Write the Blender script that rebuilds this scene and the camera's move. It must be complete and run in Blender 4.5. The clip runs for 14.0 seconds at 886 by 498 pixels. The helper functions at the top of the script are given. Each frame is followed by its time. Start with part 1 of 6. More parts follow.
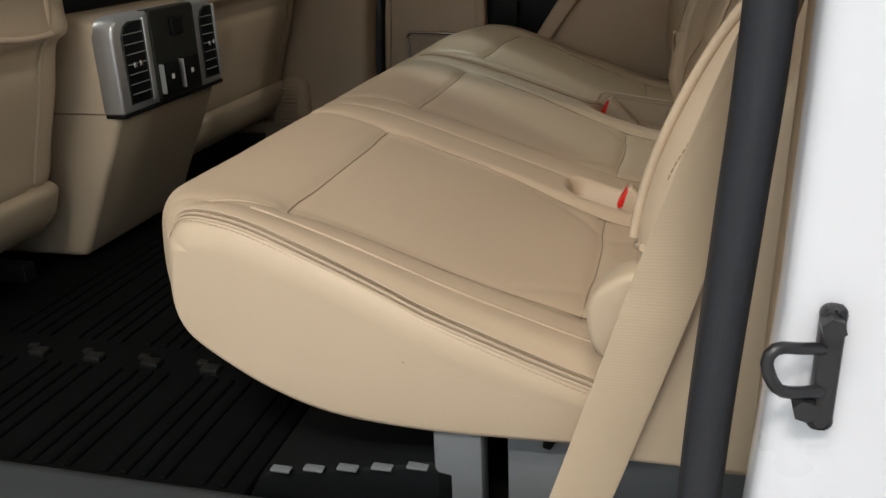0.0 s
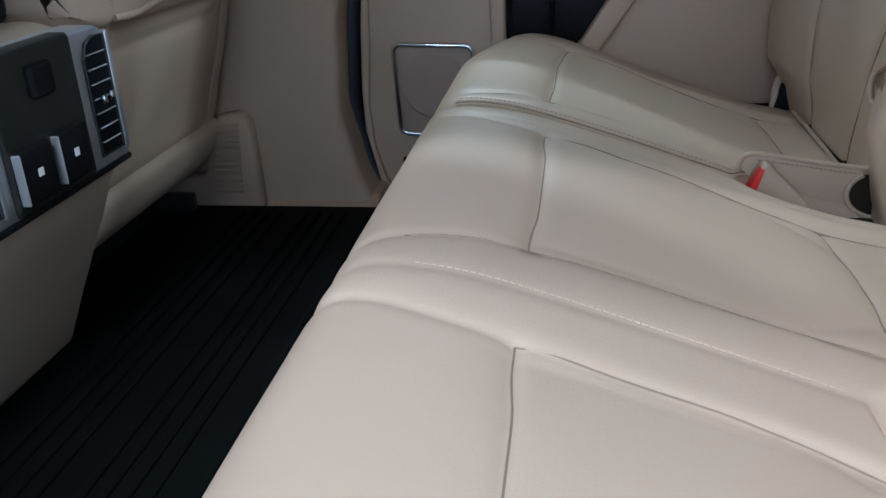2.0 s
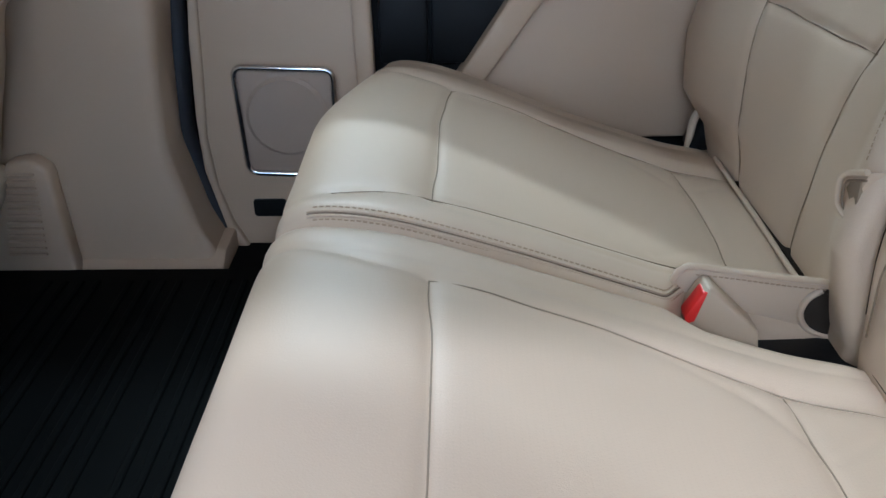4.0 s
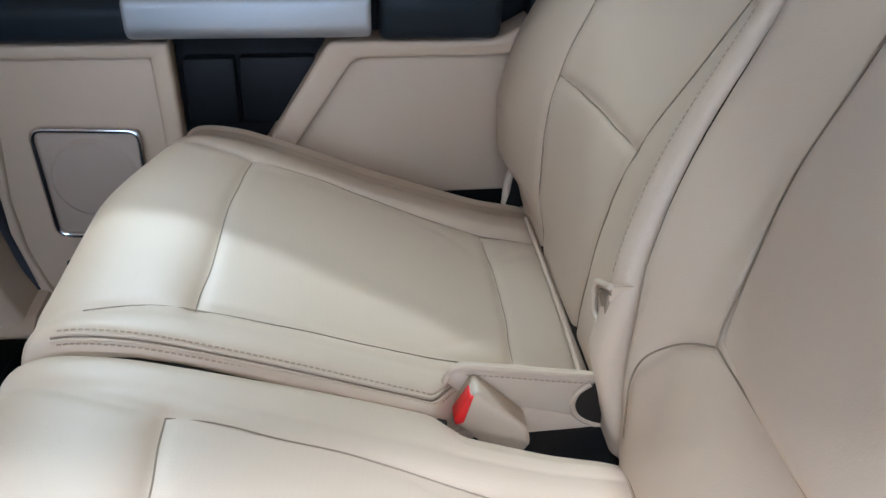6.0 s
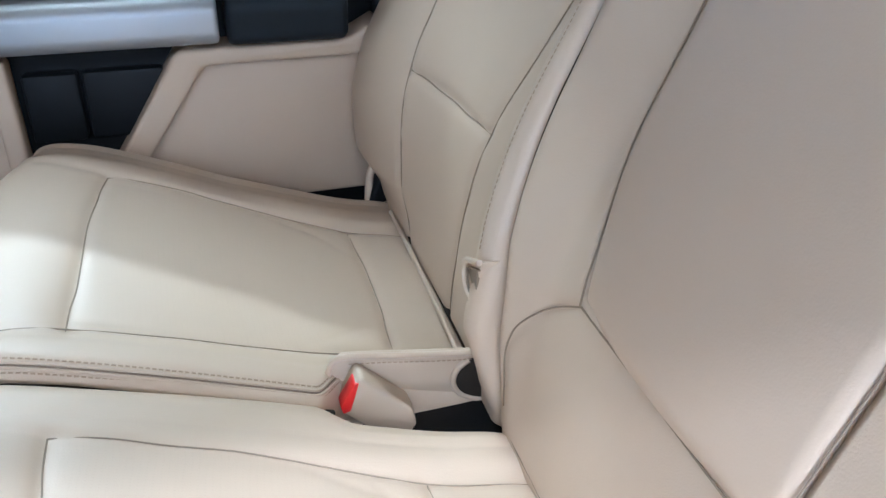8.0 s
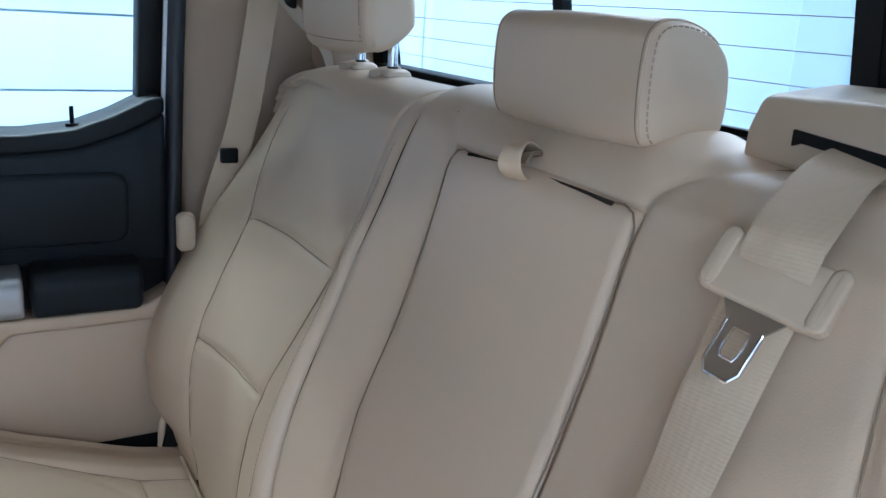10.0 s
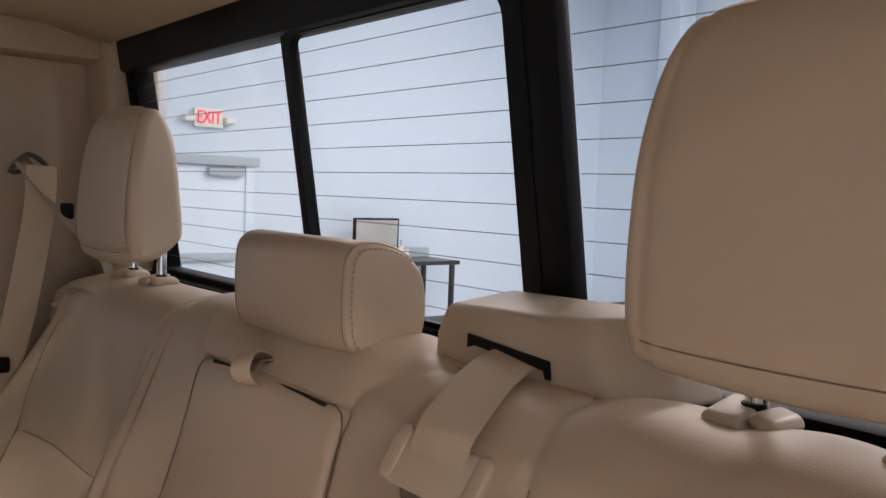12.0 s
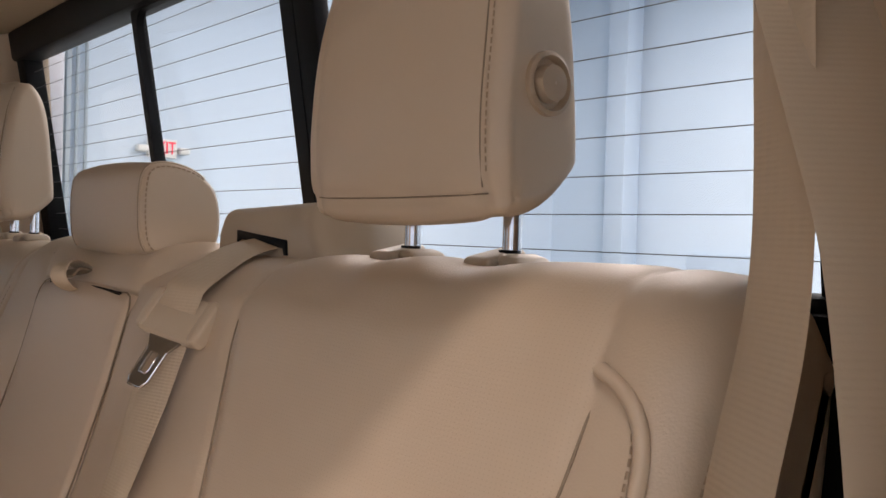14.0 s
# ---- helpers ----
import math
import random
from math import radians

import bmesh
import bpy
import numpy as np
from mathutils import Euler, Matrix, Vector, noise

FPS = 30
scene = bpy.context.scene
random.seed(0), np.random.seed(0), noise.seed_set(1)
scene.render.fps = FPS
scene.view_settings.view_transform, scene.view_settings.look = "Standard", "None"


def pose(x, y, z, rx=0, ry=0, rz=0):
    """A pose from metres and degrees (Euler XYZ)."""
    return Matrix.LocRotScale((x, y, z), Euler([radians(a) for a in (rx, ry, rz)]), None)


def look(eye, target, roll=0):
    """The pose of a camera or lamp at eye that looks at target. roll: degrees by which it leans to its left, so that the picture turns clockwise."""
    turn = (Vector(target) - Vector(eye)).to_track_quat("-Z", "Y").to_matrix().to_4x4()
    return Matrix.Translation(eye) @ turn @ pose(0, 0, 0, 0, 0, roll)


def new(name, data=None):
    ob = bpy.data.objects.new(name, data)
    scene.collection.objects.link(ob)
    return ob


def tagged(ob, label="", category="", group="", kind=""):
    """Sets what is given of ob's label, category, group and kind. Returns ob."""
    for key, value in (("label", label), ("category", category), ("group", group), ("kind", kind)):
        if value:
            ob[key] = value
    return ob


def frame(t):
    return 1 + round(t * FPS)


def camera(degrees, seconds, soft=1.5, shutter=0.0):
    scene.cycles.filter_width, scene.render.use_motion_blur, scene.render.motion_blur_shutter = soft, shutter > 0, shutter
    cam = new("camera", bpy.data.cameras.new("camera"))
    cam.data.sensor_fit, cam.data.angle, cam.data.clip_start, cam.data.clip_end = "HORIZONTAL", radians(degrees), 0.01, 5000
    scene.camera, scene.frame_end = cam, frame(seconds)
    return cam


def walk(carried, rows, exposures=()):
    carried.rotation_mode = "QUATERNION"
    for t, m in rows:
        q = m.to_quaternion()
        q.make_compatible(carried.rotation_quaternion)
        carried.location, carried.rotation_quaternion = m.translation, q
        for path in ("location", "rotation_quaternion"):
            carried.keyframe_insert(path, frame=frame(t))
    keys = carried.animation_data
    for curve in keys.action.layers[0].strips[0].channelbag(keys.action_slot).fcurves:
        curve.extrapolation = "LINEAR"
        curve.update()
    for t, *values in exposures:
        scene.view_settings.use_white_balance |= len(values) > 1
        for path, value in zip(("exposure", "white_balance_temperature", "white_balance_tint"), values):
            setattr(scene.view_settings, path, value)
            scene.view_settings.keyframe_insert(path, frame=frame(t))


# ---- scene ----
cam = camera(54.7, 14.0)
PATH = [
    (0, (0.502, -0.621, 0.688), (0.007, 1.174, -0.042), -2.3),
    (0.5, (0.379, -0.487, 0.674), (-0.133, 1.298, -0.07), -2.6),
    (1, (0.311, -0.365, 0.677), (-0.177, 1.419, -0.084), -2.9),
    (1.5, (0.264, -0.178, 0.666), (-0.155, 1.616, -0.112), -2.6),
    (2, (0.176, -0.017, 0.687), (-0.131, 1.789, -0.116), -2.9),
    (2.5, (0.14, 0.148, 0.72), (-0.056, 1.945, -0.136), -1.7),
    (2.7, (0.143, 0.2, 0.745), (-0.017, 1.985, -0.141), -1.4),
    (4.8, (0.195, 0.339, 0.789), (0.193, 2.083, -0.191), -0.7),
    (5, (0.224, 0.351, 0.814), (0.22, 2.089, -0.176), -0.5),
    (5.5, (0.299, 0.352, 0.884), (0.351, 2.078, -0.125), 0.1),
    (6, (0.301, 0.37, 0.868), (0.471, 2.088, -0.142), 1.0),
    (6.5, (0.31, 0.383, 0.859), (0.597, 2.085, -0.151), 0.3),
    (7, (0.315, 0.388, 0.863), (0.67, 2.077, -0.148), 0.1),
    (7.2, (0.305, 0.39, 0.855), (0.68, 2.076, -0.154), 0.1),
    (9.3, (0.283, 0.188, 0.966), (1.045, 1.831, 0.118), 3.3),
    (9.5, (0.283, 0.172, 0.99), (1.098, 1.83, 0.223), 3.3),
    (10, (0.271, 0.145, 1.021), (1.208, 1.827, 0.478), 3.6),
    (10.5, (0.272, 0.124, 1.05), (1.301, 1.796, 0.665), 3.2),
    (11, (0.275, 0.105, 1.068), (1.404, 1.739, 0.826), 2.8),
    (11.5, (0.284, 0.074, 1.068), (1.497, 1.656, 0.908), 2.2),
    (12, (0.305, 0.028, 1.066), (1.578, 1.566, 0.942), 2.2),
    (12.5, (0.334, -0.048, 1.056), (1.639, 1.465, 0.952), 1.9),
    (13, (0.346, -0.113, 1.03), (1.666, 1.386, 0.937), 1.7),
    (13.5, (0.354, -0.156, 0.988), (1.68, 1.341, 0.927), 1.7),
    (14, (0.359, -0.217, 0.956), (1.684, 1.281, 0.923), 1.7),
]
EXPOSURES = [
    (0.0, -0.72, 7650, 9), (0.6, -0.53, 6700, 7), (1.2, -0.26, 5600, 8), (2.5, 0.24, 5300, 7), (5.0, 0.94, 5400, 9),
    (7.2, 1.30, 5330, 9), (9.5, 1.36, 5300, 9), (10.0, 0.86, 5400, 7), (10.5, 0.52, 6750, 20), (11.0, 0.20, 7650, 25), (12.3, 0.02, 7950, 27), (14.0, 0.20, 7950, 25),
]
walk(cam, [(t, look(eye, target, roll)) for t, eye, target, roll in PATH], EXPOSURES)

# ---- world, light ----
world = bpy.data.worlds.new("world")
scene.world = world
world.use_nodes = True
world.node_tree.nodes["Background"].inputs[0].default_value = (0.75, 0.85, 1.0, 1)
world.node_tree.nodes["Background"].inputs[1].default_value = 0.05


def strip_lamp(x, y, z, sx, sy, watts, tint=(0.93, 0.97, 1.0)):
    data = bpy.data.lights.new("assumed_lamp", "AREA")
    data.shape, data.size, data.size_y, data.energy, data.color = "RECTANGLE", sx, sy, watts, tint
    ob = new("assumed_lamp_light", data)
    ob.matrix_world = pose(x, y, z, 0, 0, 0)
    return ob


GROUND, WALL_Y, WALL_X, ROOF = -0.6, 8.7, 10.5, 5.2
# assumed ceiling lamps, all out of view: place, watts, and length along x and y
# those at (-4.4, 1.4) and (-0.1, 3.0) are added fill for the far seat
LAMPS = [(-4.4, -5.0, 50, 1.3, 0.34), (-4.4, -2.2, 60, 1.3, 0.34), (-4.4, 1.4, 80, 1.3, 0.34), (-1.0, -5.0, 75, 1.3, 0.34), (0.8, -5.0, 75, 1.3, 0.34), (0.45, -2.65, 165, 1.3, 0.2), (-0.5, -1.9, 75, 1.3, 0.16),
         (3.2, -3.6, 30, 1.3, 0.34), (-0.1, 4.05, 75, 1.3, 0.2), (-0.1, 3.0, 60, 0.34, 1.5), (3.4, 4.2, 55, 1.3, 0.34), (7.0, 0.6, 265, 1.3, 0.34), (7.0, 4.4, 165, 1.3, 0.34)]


def lamp_height(x):
    return 4.55 if x > 6 else 3.55


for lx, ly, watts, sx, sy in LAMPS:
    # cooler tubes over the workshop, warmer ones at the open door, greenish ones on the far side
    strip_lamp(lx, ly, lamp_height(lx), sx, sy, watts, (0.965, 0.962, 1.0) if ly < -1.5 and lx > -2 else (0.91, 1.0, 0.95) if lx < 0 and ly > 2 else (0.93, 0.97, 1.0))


# ---- materials ----
def nodes_of(name):
    m = bpy.data.materials.new(name)
    m.use_nodes = True
    return m, m.node_tree.nodes, m.node_tree.links, m.node_tree.nodes["Principled BSDF"]


def surface(name, colour, rough=0.5, metal=0.0, grain=900.0, grain_depth=0.15, stain=0.12, stain_scale=9.0,
            coat=0.0, dots=0.0, weave=0.0, spec=0.5, panel=0.0):
    """Painted, moulded, sewn or woven surface: two scales of colour change and a fine relief."""
    m, n, l, b = nodes_of(name)
    co = n.new("ShaderNodeTexCoord")
    big = n.new("ShaderNodeTexNoise")
    big.inputs["Scale"].default_value, big.inputs["Detail"].default_value = stain_scale, 4
    l.new(co.outputs["Object"], big.inputs["Vector"])
    fine = n.new("ShaderNodeTexNoise")
    fine.inputs["Scale"].default_value, fine.inputs["Detail"].default_value = grain, 3
    l.new(co.outputs["Object"], fine.inputs["Vector"])
    ramp = n.new("ShaderNodeMix")
    ramp.data_type = "RGBA"
    ramp.inputs[6].default_value = (*[c * (1 - stain) for c in colour], 1)
    ramp.inputs[7].default_value = (*[min(1, c * (1 + stain * 0.6)) for c in colour], 1)
    l.new(big.outputs["Fac"], ramp.inputs[0])
    colour_out = ramp.outputs[2]
    height = fine.outputs["Fac"]
    if dots or weave:
        sep = n.new("ShaderNodeSeparateXYZ")
        l.new(co.outputs["Object"], sep.inputs[0])

        def wave(socket, period, phase=0.0):
            a = n.new("ShaderNodeMath")
            a.operation, a.inputs[1].default_value, a.inputs[2].default_value = "MULTIPLY_ADD", 2 * math.pi / period, phase
            l.new(socket, a.inputs[0])
            s = n.new("ShaderNodeMath")
            s.operation = "SINE"
            l.new(a.outputs[0], s.inputs[0])
            return s.outputs[0]

        def joined(a, c, op):
            k = n.new("ShaderNodeMath")
            k.operation = op
            l.new(a, k.inputs[0])
            if isinstance(c, float):
                k.inputs[1].default_value = c
            else:
                l.new(c, k.inputs[1])
            return k.outputs[0]
        if dots:
            # staggered pin holes: product of two slanted waves
            xz = joined(sep.outputs["X"], sep.outputs["Z"], "ADD")
            u = joined(xz, sep.outputs["Y"], "ADD")
            v = joined(xz, sep.outputs["Y"], "SUBTRACT")
            hole = joined(joined(wave(u, dots), wave(v, dots), "MULTIPLY"), 0.80, "GREATER_THAN")
            if panel:
                inside = n.new("ShaderNodeAttribute")
                inside.attribute_name = "panel"
                hole = joined(hole, joined(inside.outputs["Fac"], 0.003, "GREATER_THAN"), "MULTIPLY")
            dark = n.new("ShaderNodeMix")
            dark.data_type = "RGBA"
            dark.inputs[7].default_value = (*[c * (1 - 0.14 * panel if panel else 0.80) for c in colour], 1)
            l.new(hole, dark.inputs[0])
            l.new(colour_out, dark.inputs[6])
            colour_out = dark.outputs[2]
            height = joined(joined(height, 1.6 if panel else 0.25, "MULTIPLY"), joined(hole, 0.5 * panel if panel else 1.0, "MULTIPLY"), "SUBTRACT")
        else:
            w1 = wave(sep.outputs["Z"], weave)
            w2 = wave(sep.outputs["Y"], weave * 2.2)
            height = joined(joined(joined(w1, 0.45, "MULTIPLY"), w2, "ADD"), height, "ADD")
    l.new(colour_out, b.inputs["Base Color"])
    bump = n.new("ShaderNodeBump")
    bump.inputs["Strength"].default_value, bump.inputs["Distance"].default_value = grain_depth, 0.0008
    l.new(height, bump.inputs["Height"])
    l.new(bump.outputs[0], b.inputs["Normal"])
    rr = n.new("ShaderNodeMapRange")
    rr.inputs["To Min"].default_value, rr.inputs["To Max"].default_value = rough * 0.88, min(1, rough * 1.12)
    l.new(big.outputs["Fac"], rr.inputs["Value"])
    l.new(rr.outputs[0], b.inputs["Roughness"])
    b.inputs["Metallic"].default_value = metal
    b.inputs["Coat Weight"].default_value = coat
    b.inputs["Specular IOR Level"].default_value = spec
    return m


TAN = (0.548, 0.430, 0.312)
leather = surface("leather_tan", TAN, 0.48, grain=650, grain_depth=0.14, stain=0.05)
leather_hole = surface("leather_perforated", TAN, 0.48, dots=0.0068, grain=650, grain_depth=0.16, stain=0.05, panel=0.32)
leather_back = surface("leather_back_perforated", TAN, 0.48, dots=0.0068, grain=650, grain_depth=0.18, stain=0.05, panel=0.65)
leather_smooth = surface("leather_armrest", (0.572, 0.447, 0.327), 0.46, grain=500, grain_depth=0.2, stain=0.04)
thread = surface("thread_brown", (0.38, 0.28, 0.19), 0.7, grain=2000, stain=0.1)
# dark tones for sewn seams and for painted shade in gaps and folds
seam_shade_dark = surface("seam_shade", (0.25, 0.19, 0.13), 0.8, grain=2000, stain=0.1)
gap_shade = surface("joint_shade", (0.035, 0.028, 0.022), 0.9, grain=2000, stain=0.1, spec=0.1)
thread_light = surface("thread_tan", (0.50, 0.40, 0.29), 0.7, grain=2000, stain=0.1)
trim_tan = surface("plastic_tan", (0.458, 0.345, 0.241), 0.55, grain=1300, grain_depth=0.3, stain=0.05)
trim_light = surface("plastic_light_tan", (0.515, 0.412, 0.300), 0.45, grain=1200, grain_depth=0.15, stain=0.04)
grille_tan = surface("speaker_mesh", (0.36, 0.275, 0.21), 0.6, dots=0.0045, grain_depth=0.5)
cloth_roof = surface("headliner_cloth", (0.50, 0.40, 0.29), 0.95, grain=1500, grain_depth=0.3, stain=0.05, spec=0.1)
webbing = surface("belt_webbing", (0.53, 0.42, 0.30), 0.7, weave=0.0026, grain_depth=0.15, stain=0.06)
rubber = surface("black_rubber", (0.0035, 0.0045, 0.0045), 0.7, grain=700, grain_depth=0.4, stain=0.3, stain_scale=14, spec=0.05)
# mat lugs: glossier, and coloured lighter to suggest glints
rubber_glint = surface("glinting_rubber", (0.009, 0.010, 0.010), 0.42, grain=700, grain_depth=0.3, stain=0.3, stain_scale=14, spec=0.45)
black = surface("black_plastic", (0.006, 0.007, 0.008), 0.5, grain=1100, grain_depth=0.35, stain=0.15, spec=0.15)
black_pad = surface("black_vinyl", (0.010, 0.014, 0.018), 0.48, spec=0.18, grain=800, grain_depth=0.4, stain=0.1)
seal = surface("seal_rubber", (0.018, 0.020, 0.026), 0.5, grain=600, grain_depth=0.3, stain=0.2)
window_black = surface("window_frame_black", (0.005, 0.006, 0.007), 0.5, grain=500, grain_depth=0.1, spec=0.18)
silver = surface("satin_silver", (0.58, 0.59, 0.60), 0.42, metal=0.80, grain=1500, grain_depth=0.05, stain=0.04)
silver_soft = surface("satin_handle", (0.40, 0.41, 0.42), 0.5, metal=0.7, grain=1500, grain_depth=0.05, stain=0.04)
grey_panel = surface("grey_green_plastic", (0.016, 0.019, 0.016), 0.42, grain=1200, grain_depth=0.2, stain=0.08)
chrome = surface("chrome", (0.75, 0.75, 0.76), 0.12, metal=1.0, grain=300, grain_depth=0.02, stain=0.02)
steel = surface("dark_steel", (0.06, 0.06, 0.065), 0.35, metal=0.7, grain=400, grain_depth=0.1, stain=0.2)
red = surface("red_plastic", (0.72, 0.02, 0.018), 0.35, grain=700, grain_depth=0.05, stain=0.08)
paint_white = surface("white_car_paint", (0.74, 0.765, 0.83), 0.28, grain=300, grain_depth=0.01, stain=0.01, coat=0.6)
sill_grey = surface("sill_plastic", (0.032, 0.038, 0.042), 0.55, grain=700, grain_depth=0.3, stain=0.15)
grey_metal = surface("grey_primer", (0.16, 0.175, 0.19), 0.6, grain=500, grain_depth=0.2, stain=0.12)
carpet = surface("dark_carpet", (0.006, 0.006, 0.006), 0.95, grain=1800, grain_depth=1.0, stain=0.2, spec=0.1)
wood = surface("wood_trim", (0.055, 0.042, 0.04), 0.3, grain=120, grain_depth=0.02, stain=0.5, stain_scale=40, coat=0.5)
wall_white = surface("white_wall_paint", (0.64, 0.76, 0.88), 0.7, grain=60, grain_depth=0.2, stain=0.02, stain_scale=1.5)
door_white = surface("white_steel_door", (0.68, 0.80, 0.92), 0.5, grain=60, grain_depth=0.1, stain=0.02, stain_scale=1.5)
pale_blue = surface("pale_blue_paint", (0.52, 0.63, 0.75), 0.6, grain=80, grain_depth=0.1, stain=0.05, stain_scale=3)
grey_blue = surface("grey_blue_paint", (0.42, 0.50, 0.56), 0.6, grain=80, grain_depth=0.1, stain=0.06, stain_scale=3)
concrete = surface("concrete_floor", (0.45, 0.45, 0.44), 0.55, grain=40, grain_depth=0.4, stain=0.2, stain_scale=2)
sign_white = surface("sign_plastic", (0.82, 0.82, 0.80), 0.4, grain=200, grain_depth=0.02, stain=0.02)
bed_black = surface("bed_liner", (0.009, 0.010, 0.010), 0.75, spec=0.2, grain=260, grain_depth=1.0, stain=0.25)
label_grey = surface("print_grey", (0.16, 0.17, 0.18), 0.6, grain=200, stain=0.05)


def glowing(name, colour, strength):
    m, n, l, b = nodes_of(name)
    b.inputs["Base Color"].default_value = (*colour, 1)
    b.inputs["Emission Color"].default_value = (*colour, 1)
    b.inputs["Emission Strength"].default_value = strength
    return m


sign_red = glowing("exit_letters_red", (0.85, 0.05, 0.09), 0.6)
lamp_glow = glowing("lamp_tube", (0.95, 0.98, 1.0), 6.0)
screen_lit = surface("dim_screen", (0.42, 0.42, 0.41), 0.3, grain=6, stain=0.2, stain_scale=5)


def window_glass():
    m, n, l, b = nodes_of("window_glass")
    out = n["Material Output"]
    clear, gloss, mix, fres = (n.new("ShaderNodeBsdfTransparent"), n.new("ShaderNodeBsdfGlossy"),
                               n.new("ShaderNodeMixShader"), n.new("ShaderNodeLayerWeight"))
    clear.inputs[0].default_value = (0.94, 0.97, 0.97, 1)
    gloss.inputs["Roughness"].default_value = 0.02
    fres.inputs[0].default_value = 0.5
    curve = n.new("ShaderNodeMath")
    curve.operation, curve.inputs[1].default_value = "POWER", 4.0
    gain = n.new("ShaderNodeMath")
    gain.operation, gain.inputs[1].default_value, gain.inputs[2].default_value = "MULTIPLY_ADD", 0.35, 0.02
    l.new(fres.outputs["Facing"], curve.inputs[0])
    l.new(curve.outputs[0], gain.inputs[0])
    l.new(gain.outputs[0], mix.inputs[0])
    l.new(clear.outputs[0], mix.inputs[1])
    l.new(gloss.outputs[0], mix.inputs[2])
    l.new(mix.outputs[0], out.inputs["Surface"])
    return m


glass = window_glass()


# ---- builders ----
def thing(name, label="", category="", group="", kind="", at=(0, 0, 0)):
    ob = new(name)
    ob.empty_display_size = 0.05
    ob.location = at
    return tagged(ob, label, category, group, kind)


def part(name, bm, material, parent=None, label="", smooth=30, kind="", normals=None, panel=None):
    me = bpy.data.meshes.new(name)
    if isinstance(bm, tuple):
        me.from_pydata(*bm)
    else:
        bm.normal_update()
        bm.to_mesh(me)
        bm.free()
    me.materials.append(material)
    if smooth:
        me.shade_smooth()
        if normals is None:
            me.set_sharp_from_angle(angle=radians(smooth))
        else:
            me.normals_split_custom_set_from_vertices(normals)
    if panel is not None:
        me.attributes.new("panel", "FLOAT", "POINT").data.foreach_set("value", np.array(panel, np.float32))
    ob = new(name, me)
    if parent is not None:
        ob.parent = parent
        ob.matrix_parent_inverse = parent.matrix_basis.inverted()
    return tagged(ob, label, kind=kind)


def solid(name, bm, material, label="", category="", kind="", group="", smooth=30):
    """A thing of one mesh."""
    return tagged(part(name, bm, material, None, label, smooth), label, category, group, kind)


def box(x0, x1, y0, y1, z0, z1, r=0.0, seg=2, bm=None):
    own = bmesh.new()
    bmesh.ops.create_cube(own, size=1, matrix=Matrix.Translation(((x0 + x1) / 2, (y0 + y1) / 2, (z0 + z1) / 2))
                          @ Matrix.Diagonal((x1 - x0, y1 - y0, z1 - z0, 1)))
    if r:
        bmesh.ops.bevel(own, geom=own.edges[:], offset=r, segments=seg, affect="EDGES", profile=0.5)
    return merge(bm, own)


def merge(bm, own):
    if bm is None:
        return own
    me = bpy.data.meshes.new("temporary")
    own.to_mesh(me)
    own.free()
    bm.from_mesh(me)
    bpy.data.meshes.remove(me)
    return bm


def prism(poly, axis, a0, a1, r=0.0, seg=2, bm=None):
    """A polygon drawn in the plane across an axis, pulled from a0 to a1, with rounded edges."""
    own = bmesh.new()
    def put(p, a):
        return {"x": (a, p[0], p[1]), "y": (p[0], a, p[1]), "z": (p[0], p[1], a)}[axis]
    f = own.faces.new([own.verts.new(put(p, a0)) for p in poly])
    ext = bmesh.ops.extrude_face_region(own, geom=[f])
    d = {"x": (a1 - a0, 0, 0), "y": (0, a1 - a0, 0), "z": (0, 0, a1 - a0)}[axis]
    bmesh.ops.translate(own, verts=[v for v in ext["geom"] if isinstance(v, bmesh.types.BMVert)], vec=d)
    bmesh.ops.recalc_face_normals(own, faces=own.faces[:])
    if r:
        bmesh.ops.bevel(own, geom=own.edges[:], offset=r, segments=seg, affect="EDGES", profile=0.5)
    return merge(bm, own)


def rounded(x0, x1, z0, z1, r, n=5):
    """Corner-rounded rectangle as a polygon."""
    pts = []
    for cx, cz, a in ((x1 - r, z0 + r, -90), (x1 - r, z1 - r, 0), (x0 + r, z1 - r, 90), (x0 + r, z0 + r, 180)):
        pts += [(cx + r * math.cos(radians(a + 90 * i / n)), cz + r * math.sin(radians(a + 90 * i / n))) for i in range(n + 1)]
    return pts


def spline(pts, step, closed=False):
    """Catmull-Rom curve through points, at about even steps."""
    P = np.array(pts, float)
    n = len(P)
    out = []
    for i in range(n if closed else n - 1):
        if closed:
            a, b, c, d = P[(i - 1) % n], P[i], P[(i + 1) % n], P[(i + 2) % n]
        else:
            b, c = P[i], P[i + 1]
            a = P[i - 1] if i else 2 * b - c
            d = P[i + 2] if i + 2 < n else 2 * c - b
        for u in np.linspace(0, 1, 24, endpoint=False):
            out.append(0.5 * (2 * b + (c - a) * u + (2 * a - 5 * b + 4 * c - d) * u * u + (3 * b - 3 * c + d - a) * u ** 3))
    out.append(P[0] if closed else P[-1])
    out = np.array(out)
    s = np.concatenate([[0], np.cumsum(np.linalg.norm(np.diff(out, axis=0), axis=1))])
    k = max(3, int(round(s[-1] / step)))
    t = np.linspace(0, s[-1], k + 1)
    res = np.stack([np.interp(t, s, out[:, j]) for j in range(out.shape[1])], 1)
    return res[:-1] if closed else res


